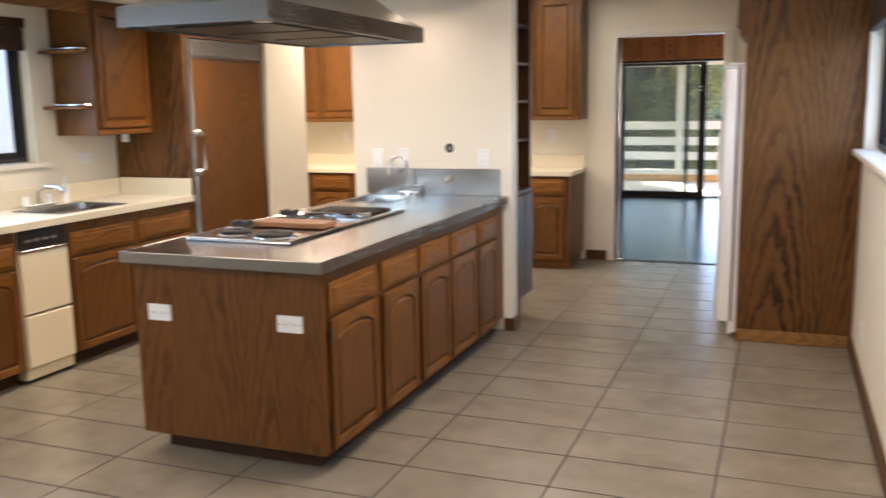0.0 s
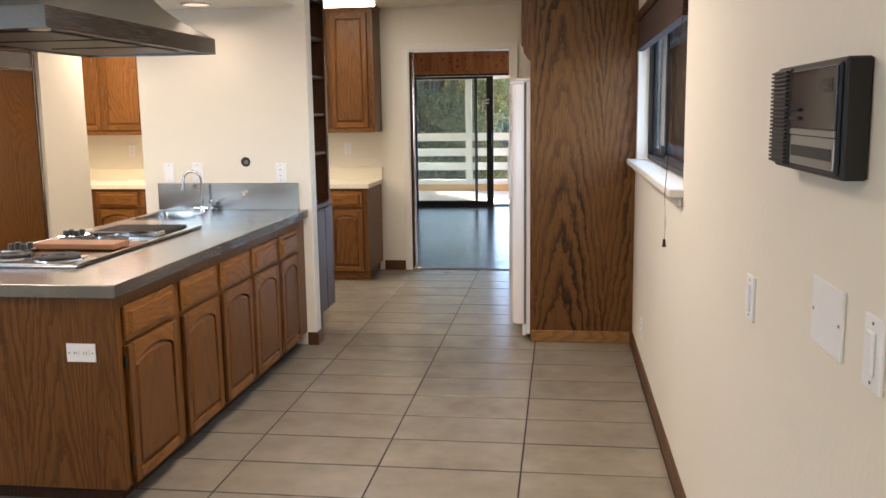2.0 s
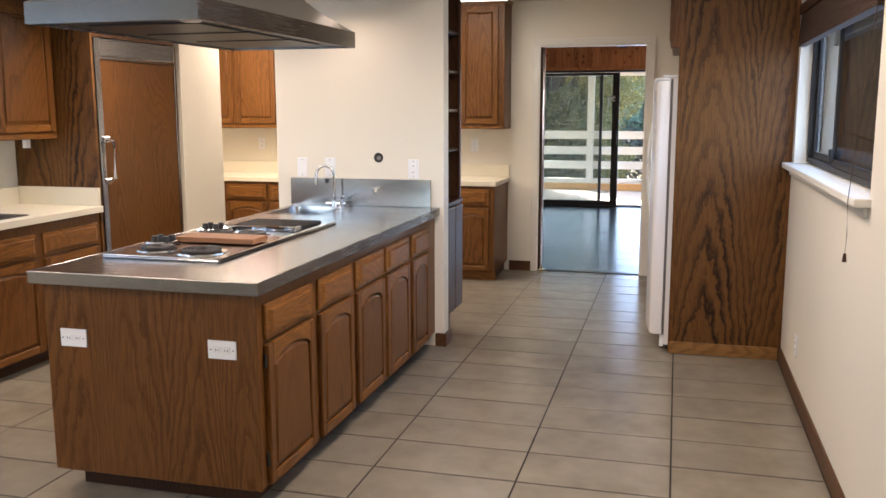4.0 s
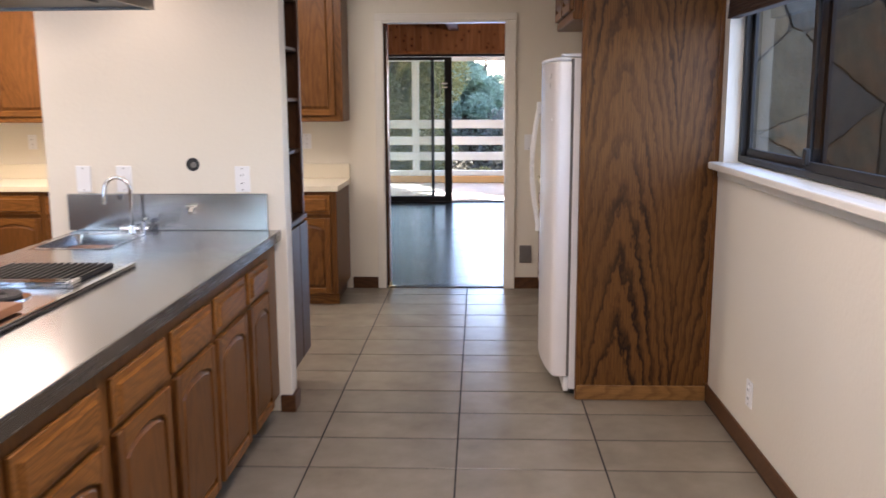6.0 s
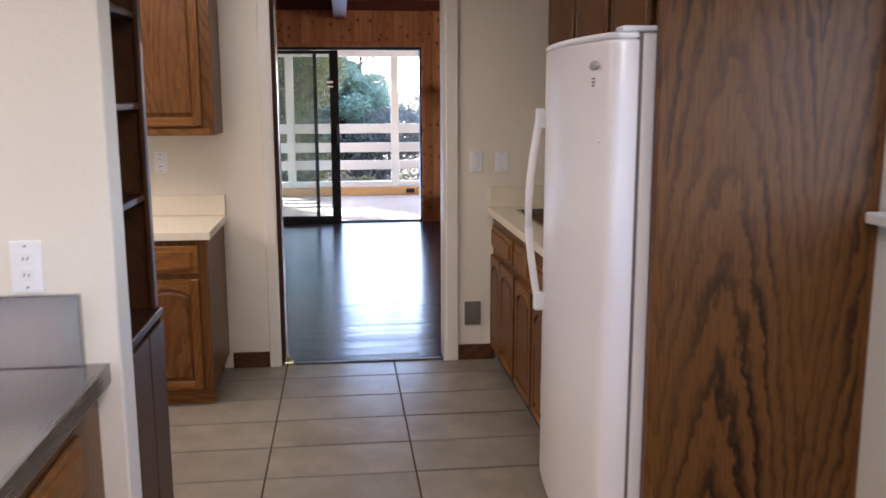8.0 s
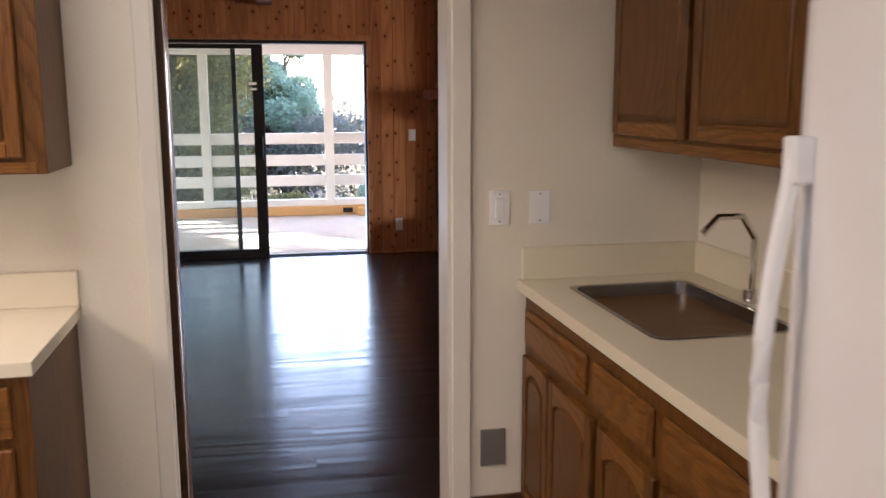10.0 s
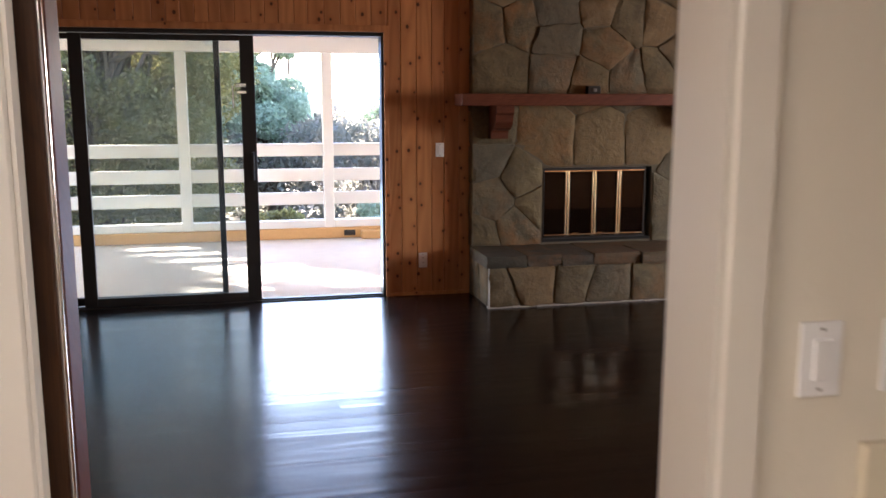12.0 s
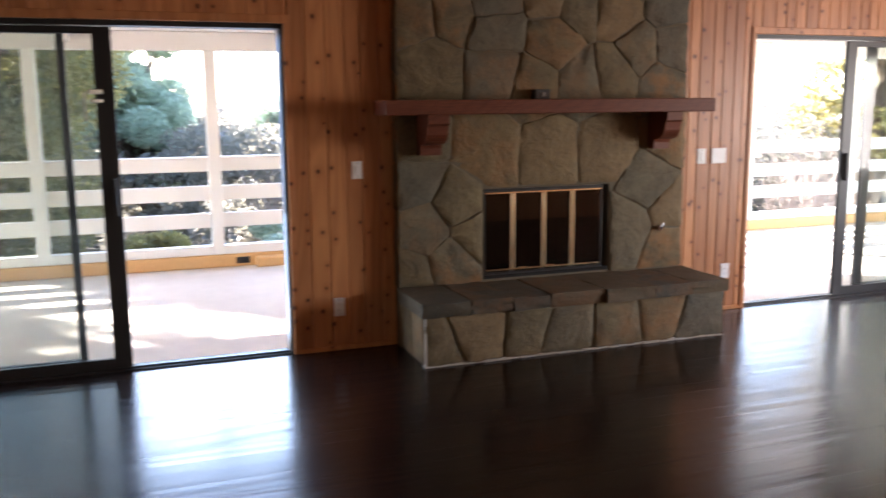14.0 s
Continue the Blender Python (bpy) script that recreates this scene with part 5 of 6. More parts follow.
w2 = bronze_window("window_2", -4.145, -4.195, 2.605, 4.225, 1.155, 2.025, 3.40, "dark bronze sliding window over the sink", -1)
struct("window_sill", boxed(-4.14, -4.05, 2.56, 4.31, 1.118, 1.149, 0.005, 2), TRIM, "white painted sill over the sink", "sill")

w3 = bronze_window("window_3", -4.145, -4.195, 0.055, 1.345, 1.005, 1.895, 0.70, "dark bronze sliding window at the eating end", -1)
bd = thing("window_4", (-2.85, BY - 0.07, 0.95), "dark bronze window at the eating end", "window")
bd["kind"] = "structure"
bm = bmesh.new()
for x0, x1 in ((-3.395, -3.36), (-2.87, -2.83), (-2.34, -2.305)):
    box(bm, x0, x1, BY - 0.09, BY - 0.05, 0.99, 1.96, 0.003)
box(bm, -3.395, -2.305, BY - 0.09, BY - 0.05, 0.955, 0.99, 0.003)
box(bm, -3.395, -2.305, BY - 0.09, BY - 0.05, 1.96, 1.995, 0.003)
part("window_frame", bm, BRONZE, bd, "dark bronze aluminium frame")
for x0, x1 in ((-3.362, -2.868), (-2.832, -2.338)):
    g = part("pane", boxed(x0, x1, BY - 0.073, BY - 0.067, 0.988, 1.962), GLASS, bd, "window glass pane")
    g.visible_shadow = False


def woven_shade(name, x, y0, y1, z0, z1, label):
    t = thing(name, (x, (y0 + y1) / 2, z0), label, "window shade", "woven shades")
    part("head_rail", boxed(x - 0.03, x + 0.03, y0, y1, z1 - 0.055, z1, 0.004), OAK_DARK, t)
    n = int((z1 - 0.055 - z0) / 0.012)
    for k in range(n):
        z = z0 + k * 0.012
        off = 0.012 * (1 - k / n)
        part("reed", boxed(x - 0.018 - off, x + 0.018, y0 + 0.01, y1 - 0.01, z, z + 0.0105, 0.002), WEAVE, t)
    return t


ws = woven_shade("roller_shade", 0.722, 3.43, 5.48, 1.83, 2.055, "brown woven shade rolled up in the window head")
part("pull_cord", tube(bmesh.new(), [(0.70, 3.46, 1.85), (0.672, 3.455, 1.5), (0.648, 3.45, 1.17), (0.652, 3.445, 1.05), (0.650, 3.45, 0.98)], 0.0013, 6), WEAVE, ws, "thin tan pull cord")
part("cord_tassel", cyl(bmesh.new(), (0.650, 3.45, 0.955), (0.650, 3.45, 0.985), 0.008, 10, 0.005), OAK_DARK, ws, "brown cord tassel")
woven_shade("roller_shade", -4.10, 2.61, 4.22, 1.835, 2.025, "brown woven shade rolled up over the sink")

MRW = face_frame((RX, 0, 0), "-x")
ic = thing("wall_intercom", (RX - 0.02, 1.645, 1.375), "black wall intercom with a ribbed speaker and chrome trim", "intercom")
part("housing", boxed(RX - 0.040, RX - 0.001, 1.438, 1.852, 1.372, 1.588, 0.004), INKY, ic)
bm = boxed(RX - 0.049, RX - 0.039, 1.728, 1.846, 1.380, 1.582, 0.005, 2)
for k in range(23):
    z = 1.384 + k * 0.0086
    box(bm, RX - 0.054, RX - 0.047, 1.732, 1.843, z, z + 0.0048, 0.001)
part("speaker_grille", bm, INKY, ic, "ribbed black speaker grille")
part("bezel", boxed(RX - 0.045, RX - 0.039, 1.450, 1.720, 1.380, 1.580, 0.003), INKY, ic)
part("display", boxed(RX - 0.048, RX - 0.0445, 1.458, 1.712, 1.460, 1.573, 0.001), plain("smoked_display", (0.020, 0.015, 0.012), 0.10), ic, "glossy smoked display")
part("display_trim", boxed(RX - 0.0486, RX - 0.0445, 1.458, 1.712, 1.5732, 1.5752), GREY, ic)
part("trim_strip", boxed(RX - 0.0485, RX - 0.0445, 1.458, 1.712, 1.447, 1.4585, 0.001), HOODSTEEL, ic, "brushed trim strip")
part("cassette_door", boxed(RX - 0.0475, RX - 0.0445, 1.458, 1.712, 1.387, 1.4445, 0.002), HOODSTEEL, ic, "brushed steel cassette door")
part("cassette_window", boxed(RX - 0.0486, RX - 0.047, 1.468, 1.702, 1.404, 1.426, 0.0005), INKY, ic)
for k in range(4):
    part("button", boxed(RX - 0.053, RX - 0.0475, 1.692 - k * 0.014, 1.701 - k * 0.014, 1.476, 1.483, 0.001), INKY, ic)
    part("button", boxed(RX - 0.053, RX - 0.0475, 1.694 - k * 0.014, 1.700 - k * 0.014, 1.493, 1.499, 0.001), INKY, ic)
part("clock_window", boxed(RX - 0.0492, RX - 0.0478, 1.478, 1.545, 1.528, 1.553), plain("clock_grey", (0.06, 0.055, 0.05), 0.2), ic)
part("clock_digits", boxed(RX - 0.0498, RX - 0.0490, 1.492, 1.525, 1.536, 1.546), INKY, ic)
ic.scale = (1, 1.03, 0.87)
ic.location.y -= 0.028
plate("light_switch", MRW, -2.20, -2.125, 0.975, 1.085, "white narrow switch plate under the window side", "rocker")
plate("blank_plate", MRW, -1.64, -1.47, 1.066, 1.186, "white two-gang blank plate below the intercom", "blank")
plate("light_switch", MRW, -1.364, -1.288, 1.068, 1.182, "white rocker switch below the intercom", "rocker")
plate("wall_outlet", MRW, -4.955, -4.882, 0.205, 0.318, "white duplex outlet low on the cream wall", "outlet")

# ---- the family room's things and the garden ----
SHIFT = Vector((0.04, 0.14, 0))

# ---- family room: fireplace ----
rng = random.Random(11)
fp = thing("fireplace", (1.85, 13.4, 0), "grey-brown field stone fireplace with a raised hearth", "fireplace")
BX0, BX1, BYF = 0.812, 2.965, 13.525
FX0, FX1, FZ0, FZ1 = 1.41, 2.357, 0.435, 1.022
for x0, x1, z0, z1 in ((BX0 + 0.012, FX0, 0, QH - 0.003), (FX1, BX1 - 0.012, 0, QH - 0.003), (FX0, FX1, 0, FZ0), (FX0, FX1, FZ1, QH - 0.003)):
    part("mortar_core", boxed(x0, x1, BYF + 0.017, QY1 - 0.0005, z0, z1), MORTAR, fp, "dark recessed mortar")
MB = face_frame((0, BYF + 0.018, 0), "-y")
# rough centres of the stones: below the mantel, above it, and a loose course to the ceiling
COURSES = [(0.91, 1.11), (0.91, 1.33), (1.44, 1.27), (1.9, 1.26), (2.31, 1.28), (2.86, 1.36), (2.69, 1.01), (2.53, 0.7), (2.86, 0.82), (2.84, 0.56), (1.0, 0.76), (1.24, 0.94), (1.34, 0.73), (1.17, 0.55), (0.89, 0.48)]
COURSES += [(0.94, 2.13), (1.19, 2.16), (1.05, 1.81), (1.49, 1.79), (1.5, 2.04), (1.91, 1.98), (1.48, 2.25), (1.89, 2.29), (2.09, 2.22), (2.4, 2.2), (2.57, 1.93), (2.39, 1.77), (2.13, 1.72), (2.85, 1.95), (2.8, 2.25), (2.77, 1.71), (1.78, 1.71)]
COURSES += [(BX0 + 0.25 + 0.36 * k + rng.uniform(-0.1, 0.1), 2.44 + 0.1 * (k % 2)) for k in range(6)]
for poly in stone_cells(BX0, BX1, 0.40, QH - 0.005, 8, 9, rng, 0.52, 0.006, 0.30, COURSES):
    cx = sum(p[0] for p in poly) / len(poly)
    cz = sum(p[1] for p in poly) / len(poly)
    g = 0.012
    inside = any(FX0 - g < p[0] < FX1 + g and p[1] < FZ1 + g for p in poly) or (FX0 < cx < FX1 and cz < FZ1)
    if inside:
        cuts = (clip(poly, 0, -1, -(FZ1 + g)), clip(poly, 1, 0, FX0 - g), clip(poly, -1, 0, -(FX1 + g)))
        poly = max(cuts, key=lambda c: area(c) if len(c) > 2 else 0)
    if len(poly) < 3 or area(poly) < 0.004:
        continue
    part("stone", stone_mesh(poly, MB, rng.uniform(0.006, 0.013), rng), STONE, fp, smooth=True)
MBL = face_frame((BX0 + 0.012, 0, 0), "-x")
for poly in stone_cells(-(QY1 - 0.002), -(BYF + 0.002), 0.40, QH - 0.005, 1, 8, rng, 0.2):
    part("stone", stone_mesh(poly, MBL, 0.012, rng), STONE, fp, smooth=True)

# firebox
bm = bmesh.new()
box(bm, FX0, FX1, QY1 - 0.03, QY1 - 0.001, FZ0, FZ1)
part("firebox_back", bm, SOOT, fp)
part("firebox_floor", boxed(FX0, FX1, BYF + 0.01, QY1 - 0.03, FZ0 - 0.02, FZ0 + 0.004), SOOT, fp)
fs = thing("fire_screen", (1.80, BYF + 0.02, FZ0), "brass-trimmed folding glass fire doors in the firebox", "fire screen")
bm = bmesh.new()
box(bm, FX0, FX1 - 0.05, BYF + 0.012, BYF + 0.04, FZ1 - 0.025, FZ1 - 0.002, 0.003)
box(bm, FX0, FX1 - 0.05, BYF + 0.012, BYF + 0.04, FZ0 + 0.004, FZ0 + 0.022, 0.003)
box(bm, FX0, FX0 + 0.012, BYF + 0.012, BYF + 0.04, FZ0 + 0.022, FZ1 - 0.025, 0.003)
box(bm, FX1 - 0.065, FX1 - 0.05, BYF + 0.012, BYF + 0.04, FZ0 + 0.022, FZ1 - 0.025, 0.003)
part("surround", bm, BLACK, fs, "black metal surround")
for zz in (FZ0 + 0.03, FZ1 - 0.035):
    part("brass_rail", boxed(FX0 + 0.012, FX1 - 0.065, BYF + 0.008, BYF + 0.016, zz, zz + 0.012, 0.002), BRASS, fs)
for bx0 in (1.616, 1.848, 2.066):
    part("brass_bar", boxed(bx0 - 0.019, bx0 - 0.003, BYF + 0.002, BYF + 0.016, FZ0 + 0.03, FZ1 - 0.03, 0.004, 2), BRASS, fs)
    part("brass_bar", boxed(bx0 + 0.003, bx0 + 0.019, BYF + 0.002, BYF + 0.016, FZ0 + 0.03, FZ1 - 0.03, 0.004, 2), BRASS, fs)
for a, b in ((FX0 + 0.012, 1.597), (1.635, 1.829), (1.867, 2.047), (2.085, FX1 - 0.065)):
    part("glass_panel", boxed(a, b, BYF + 0.018, BYF + 0.022, FZ0 + 0.022, FZ1 - 0.025), SMOKED, fs, "smoked glass panel")
for hx in (1.66, 1.87):
    part("handle", tube(bmesh.new(), [(hx, BYF + 0.008, FZ0 + 0.05), (hx, BYF - 0.012, FZ0 + 0.05), (hx + 0.05, BYF - 0.012, FZ0 + 0.05), (hx + 0.05, BYF + 0.008, FZ0 + 0.05)], 0.004, 8), BRASS, fs)
gv = thing("gas_valve", (2.77, BYF - 0.01, 0.693), "small chrome gas valve set in the stone", "valve")
part("flange", cyl(bmesh.new(), (2.77, BYF + 0.004, 0.693), (2.77, BYF - 0.022, 0.693), 0.022, 16), CHROME, gv, smooth=True)
part("key_socket", cyl(bmesh.new(), (2.77, BYF - 0.022, 0.693), (2.77, BYF - 0.026, 0.693), 0.009, 12), BLACK, gv)
part("lever", tube(bmesh.new(), [(2.77, BYF - 0.018, 0.696), (2.79, BYF - 0.022, 0.728)], 0.006, 8), CHROME, gv)

# raised hearth
HX_0, HX_1, HYF = 0.818, 2.978, 13.033
hearth_core = part("hearth_core", boxed(HX_0 + 0.016, HX_1 - 0.016, HYF + 0.017, BYF + 0.03, 0, 0.335), MORTAR, fp)
bm = bmesh.new()
for k in range(34):
    xa, xb = HX_0 + (HX_1 - HX_0) * k / 34, HX_0 + (HX_1 - HX_0) * (k + 1) / 34
    box(bm, xa, xb, HYF - rng.uniform(-0.004, 0.008), HYF + 0.05, 0, rng.uniform(0.004, 0.017), 0.002)
part("hearth_foot", bm, MORTAR_LIGHT, fp, "pale mortar line at the floor")
part("corner_mortar", boxed(HX_0 - 0.002, HX_0 + 0.012, HYF - 0.002, HYF + 0.014, 0.0, 0.34, 0.004), MORTAR_LIGHT, fp, "pale mortar corner")
MHF = face_frame((0, HYF + 0.018, 0), "-y")
for poly in stone_cells(HX_0 + 0.004, HX_1 - 0.004, 0.012, 0.314, 7, 1, rng, 0.27, 0.010):
    part("stone", stone_mesh(poly, MHF, rng.uniform(0.012, 0.020), rng), STONE, fp, smooth=True)
MHL = face_frame((HX_0 + 0.017, 0, 0), "-x")
for poly in stone_cells(-(BYF + 0.01), -(HYF + 0.03), 0.016, 0.318, 2, 1, rng, 0.2):
    part("stone", stone_mesh(poly, MHL, 0.016, rng), STONE, fp, smooth=True)
x = HX_0 - 0.02
while x < HX_1 - 0.02:
    w = rng.uniform(0.24, 0.46)
    if HX_1 + 0.02 - x - w < 0.15:
        w = HX_1 + 0.02 - x
    z0 = 0.314 + rng.uniform(-0.004, 0.004)
    bm = boxed(x + 0.004, x + w - 0.004, HYF - rng.uniform(0.008, 0.035), BYF + 0.028, z0, 0.398 + rng.uniform(-0.008, 0.006))
    bmesh.ops.subdivide_edges(bm, edges=bm.edges[:], cuts=3, use_grid_fill=True)
    for v in bm.verts:
        v.co += Vector((rng.uniform(-0.003, 0.003), rng.uniform(-0.012, 0.006) if v.co.y < HYF + 0.05 else 0, rng.uniform(-0.005, 0.003)))
    part("cap_stone", bm, SLATE, fp, smooth=True)
    x += w

mt = thing("mantel_shelf", (1.85, 13.4, 1.517), "red-brown timber mantel beam on two carved brackets", "mantel")
part("beam", boxed(0.669, 3.024, 13.275, BYF + 0.01, 1.517, 1.608, 0.006, 2), REDWOOD, mt)
for cx0, cx1 in ((0.945, 1.085), (2.655, 2.78)):
    prof = [(BYF + 0.005, 1.5165), (13.30, 1.5165), (13.30, 1.462), (13.318, 1.447), (13.325, 1.417)]
    for k in range(7):
        a = radians(90 * k / 6)
        prof.append((13.325 + 0.12 * (1 - math.cos(a)), 1.417 - 0.09 * math.sin(a)))
    prof += [(13.455, 1.305), (13.455, 1.262), (BYF + 0.005, 1.262)]
    part("bracket", prism(bmesh.new(), [(cx0, y_, z_) for y_, z_ in prof], (cx1 - cx0, 0, 0)), REDWOOD, mt, "carved timber bracket")
mb = thing("damper_box", (1.80, 13.47, 1.608), "small black metal box on the mantel", "box")
part("box", boxed(1.745, 1.853, 13.46, 13.52, 1.608, 1.672, 0.004), BLACK, mb)
part("lug", boxed(1.785, 1.815, 13.45, 13.461, 1.625, 1.652, 0.002), GREY, mb)

MN = face_frame((0, QY1, 0), "-y")
plate("light_switch", MN, 0.542, 0.610, 1.115, 1.227, "white rocker switch on the pine boards", "rocker")
plate("wall_outlet", MN, 0.401, 0.472, 0.228, 0.348, "white duplex outlet on the pine boards", "outlet")
plate("light_switch", MN, 3.151, 3.224, 1.129, 1.241, "white rocker switch beside the second sliding door", "rocker")
plate("light_switch", MN, 3.279, 3.404, 1.129, 1.241, "white two-gang switch beside the second sliding door", "blank")
plate("wall_outlet", MN, 3.402, 3.478, 0.247, 0.364, "white duplex outlet low on the pine boards", "outlet")

# ---- sliding doors ----


def panel(parent, x0, x1, y, z0, z1, s_l, s_r, name, label=""):
    bm = bmesh.new()
    box(bm, x0, x0 + s_l, y - 0.016, y + 0.016, z0, z1, 0.003)
    box(bm, x1 - s_r, x1, y - 0.016, y + 0.016, z0, z1, 0.003)
    box(bm, x0 + s_l, x1 - s_r, y - 0.0155, y + 0.0155, z0, z0 + 0.06, 0.002)
    box(bm, x0 + s_l, x1 - s_r, y - 0.0155, y + 0.0155, z1 - 0.04, z1, 0.002)
    p = part(name, bm, BRONZE, parent, label)
    g = part("pane", boxed(x0 + s_l - 0.004, x1 - s_r + 0.004, y - 0.003, y + 0.003, z0 + 0.056, z1 - 0.036), DOOR_GLASS, p, "slightly hazy glass pane")
    g.visible_shadow = False
    return p


def door_frame(t, S):
    bm = bmesh.new()
    x0, x1, z1 = S[0], S[1], S[3]
    box(bm, x0 + 0.0005, x0 + 0.02, QY1 + 0.016, QY1 + 0.14, 0, z1 - 0.03)
    box(bm, x1 - 0.02, x1 - 0.0005, QY1 + 0.016, QY1 + 0.14, 0, z1 - 0.03)
    box(bm, x0 + 0.0005, x1 - 0.0005, QY1 + 0.016, QY1 + 0.14, z1 - 0.03, z1 - 0.0005)
    box(bm, x0 + 0.0005, x1 - 0.0005, QY1 + 0.016, QY1 + 0.14, -0.011, 0.008)
    box(bm, x0 + 0.02, x1 - 0.02, QY1 + 0.045, QY1 + 0.05, 0.008, 0.02)
    part("door_frame", bm, BRONZE, t, "dark bronze aluminium frame")


sd = thing("sliding_door", (-1.05, QY1 + 0.08, 0), "black-framed sliding glass door standing half open", "sliding door", "sliding doors")
sd["kind"] = "structure"
door_frame(sd, S1)
panel(sd, S1[0] + 0.02, -1.096, QY1 + 0.10, 0.02, 2.035, 0.05, 0.044, "fixed_panel")
p = panel(sd, -2.148, -0.843, QY1 + 0.05, 0.02, 2.035, 0.094, 0.105, "sliding_panel")
part("door_handle", boxed(-0.885, -0.865, QY1 - 0.002, QY1 + 0.034, 0.95, 1.17, 0.006, 2), BLACK, p, "black pull handle")
part("door_latch", box(box(box(bmesh.new(), -0.985, -0.905, QY1 + 0.018, QY1 + 0.034, 1.655, 1.685, 0.004), -0.975, -0.905, QY1 + 0.018, QY1 + 0.034, 1.605, 1.628, 0.004), -1.012, -1.0, QY1 + 0.02, QY1 + 0.034, 1.50, 1.67, 0.003), CHROME, p, "bright chrome latch and keeper")
sd = thing("sliding_door", (4.85, QY1 + 0.08, 0), "black-framed sliding glass door standing half open", "sliding door", "sliding doors")
sd["kind"] = "structure"
door_frame(sd, S2)
panel(sd, 4.80, S2[1] - 0.02, QY1 + 0.10, 0.02, 2.035, 0.092, 0.05, "fixed_panel")
p = panel(sd, 4.535, 5.87, QY1 + 0.05, 0.02, 2.035, 0.10, 0.12, "sliding_panel")
part("door_handle", boxed(4.565, 4.585, QY1 - 0.002, QY1 + 0.034, 0.95, 1.17, 0.006, 2), BLACK, p, "black pull handle")

# ---- deck railing and porch posts ----
posts = [-6.70 + 1.688 * k for k in range(12)]
for x in posts:
    solid("porch_post", boxed(x - 0.062, x + 0.062, 17.535, 17.655, 0.03, 2.13, 0.006), WHITEOUT, "square white painted porch post on the curb", "post", "porch posts", (x, 17.595, 0.03))
for x in posts[:-1]:
    rl = thing("deck_railing", (x + 0.844, 17.60, 0.03), "white painted board railing between porch posts", "railing", "railing bays")
    for z0, z1 in ((0.906, 1.042), (0.60, 0.755), (0.314, 0.466)):
        part("rail_board", boxed(x + 0.063, x + 1.625, 17.60, 17.64, z0, z1, 0.004), WHITEOUT, rl)
    part("bottom_plate", boxed(x + 0.063, x + 1.625, 17.54, 17.65, 0.031, 0.125, 0.004), WHITEOUT, rl)
    part("top_cap", boxed(x + 0.063, x + 1.625, 17.55, 17.66, 1.0425, 1.06, 0.004), WHITEOUT, rl)
sc = thing("scupper", (0.30, 17.49, -0.09), "dark drain scupper in the tan curb", "drain")
part("opening", boxed(0.22, 0.36, 17.494, 17.502, -0.07, 0.0, 0.003), BLACK, sc)
sb = thing("stucco_block", (0.62, 17.40, -0.1), "tan stucco block beside the deck curb", "block")
part("block", boxed(0.42, 1.6, 17.36, 17.499, -0.0995, 0.0, 0.01), STUCCO, sb)
for k in range(9):
    x = -5.5 + 2.1 * k
    struct("porch_rafter", boxed(x - 0.045, x + 0.045, QY1 + 0.165, 17.529, 2.20, 2.319, 0.004), WHITEOUT, "white painted porch rafter", "beam")

# ---- planting ----


def leaves_mesh(name, blobs, count, size, material, seed):
    """Many small leaves set round rounded clumps, thickest at their skin."""
    r = np.random.default_rng(seed)
    w = np.array([b[3] ** 2 for b in blobs])
    pick = r.choice(len(blobs), count, p=w / w.sum())
    c = np.array([b[:3] for b in blobs])[pick]
    rad = np.array([b[3] for b in blobs])[pick]
    d = r.normal(size=(count, 3))
    d /= np.linalg.norm(d, axis=1)[:, None]
    pos = c + d * (rad * (0.55 + 0.5 * r.random(count) ** 0.6))[:, None] * np.array([1, 1, 0.85])
    a = r.normal(size=(count, 3))
    a /= np.linalg.norm(a, axis=1)[:, None]
    b = np.cross(a, r.normal(size=(count, 3)))
    b /= np.linalg.norm(b, axis=1)[:, None]
    s = size * (0.6 + 0.8 * r.random(count))[:, None]
    quad = np.stack([pos - a * s, pos + b * s * 0.55, pos + a * s, pos - b * s * 0.55], 1).reshape(-1, 3)
    me = bpy.data.meshes.new(name)
    me.from_pydata(quad.tolist(), [], np.arange(count * 4).reshape(-1, 4).tolist())
    me.materials.append(material)
    return me


def tree(x, y, z0, trunk_h, blobs, count, size, material, label, seed):
    t = thing("tree", (x, y, z0), label, "tree")
    r = random.Random(seed)
    bm = bmesh.new()
    n = 7
    pts = [(x + 0.10 * math.sin(k * 1.3 + seed), y + 0.1 * math.cos(k * 1.7), z0 - 0.2 + trunk_h * k / n) for k in range(n + 1)]
    for k in range(n):
        cyl(bm, pts[k], pts[k + 1], 0.20 * (1 - 0.09 * k), 10, 0.20 * (1 - 0.09 * (k + 1)))
    part("trunk", bm, BARK, t, "rough grey-brown trunk")
    bm = bmesh.new()
    for bx_, by_, bz_, br_ in blobs:
        k = r.randrange(2, n)
        p0 = Vector(pts[k])
        p3 = Vector((bx_, by_, bz_))
        mid = (p0 + p3) / 2 + Vector((r.uniform(-0.2, 0.2), r.uniform(-0.2, 0.2), 0.25))
        cyl(bm, p0, mid, 0.07, 7, 0.045)
        cyl(bm, mid, p3, 0.045, 7, 0.015)
    part("limbs", bm, BARK, t)
    ob = new("crown", leaves_mesh("crown", blobs, count, size, material, seed))
    ob.parent = t
    ob.matrix_parent_inverse = Matrix.Translation(-Vector((x, y, z0)))
    ORG[ob] = ORG[t]
    ob["label"] = "crown of many small leaves"
    return t


def blob_set(rng_, x0, x1, y0, y1, z0, z1, n, r0, r1):
    return [(rng_.uniform(x0, x1), rng_.uniform(y0, y1), rng_.uniform(z0, z1), rng_.uniform(r0, r1)) for _ in range(n)]


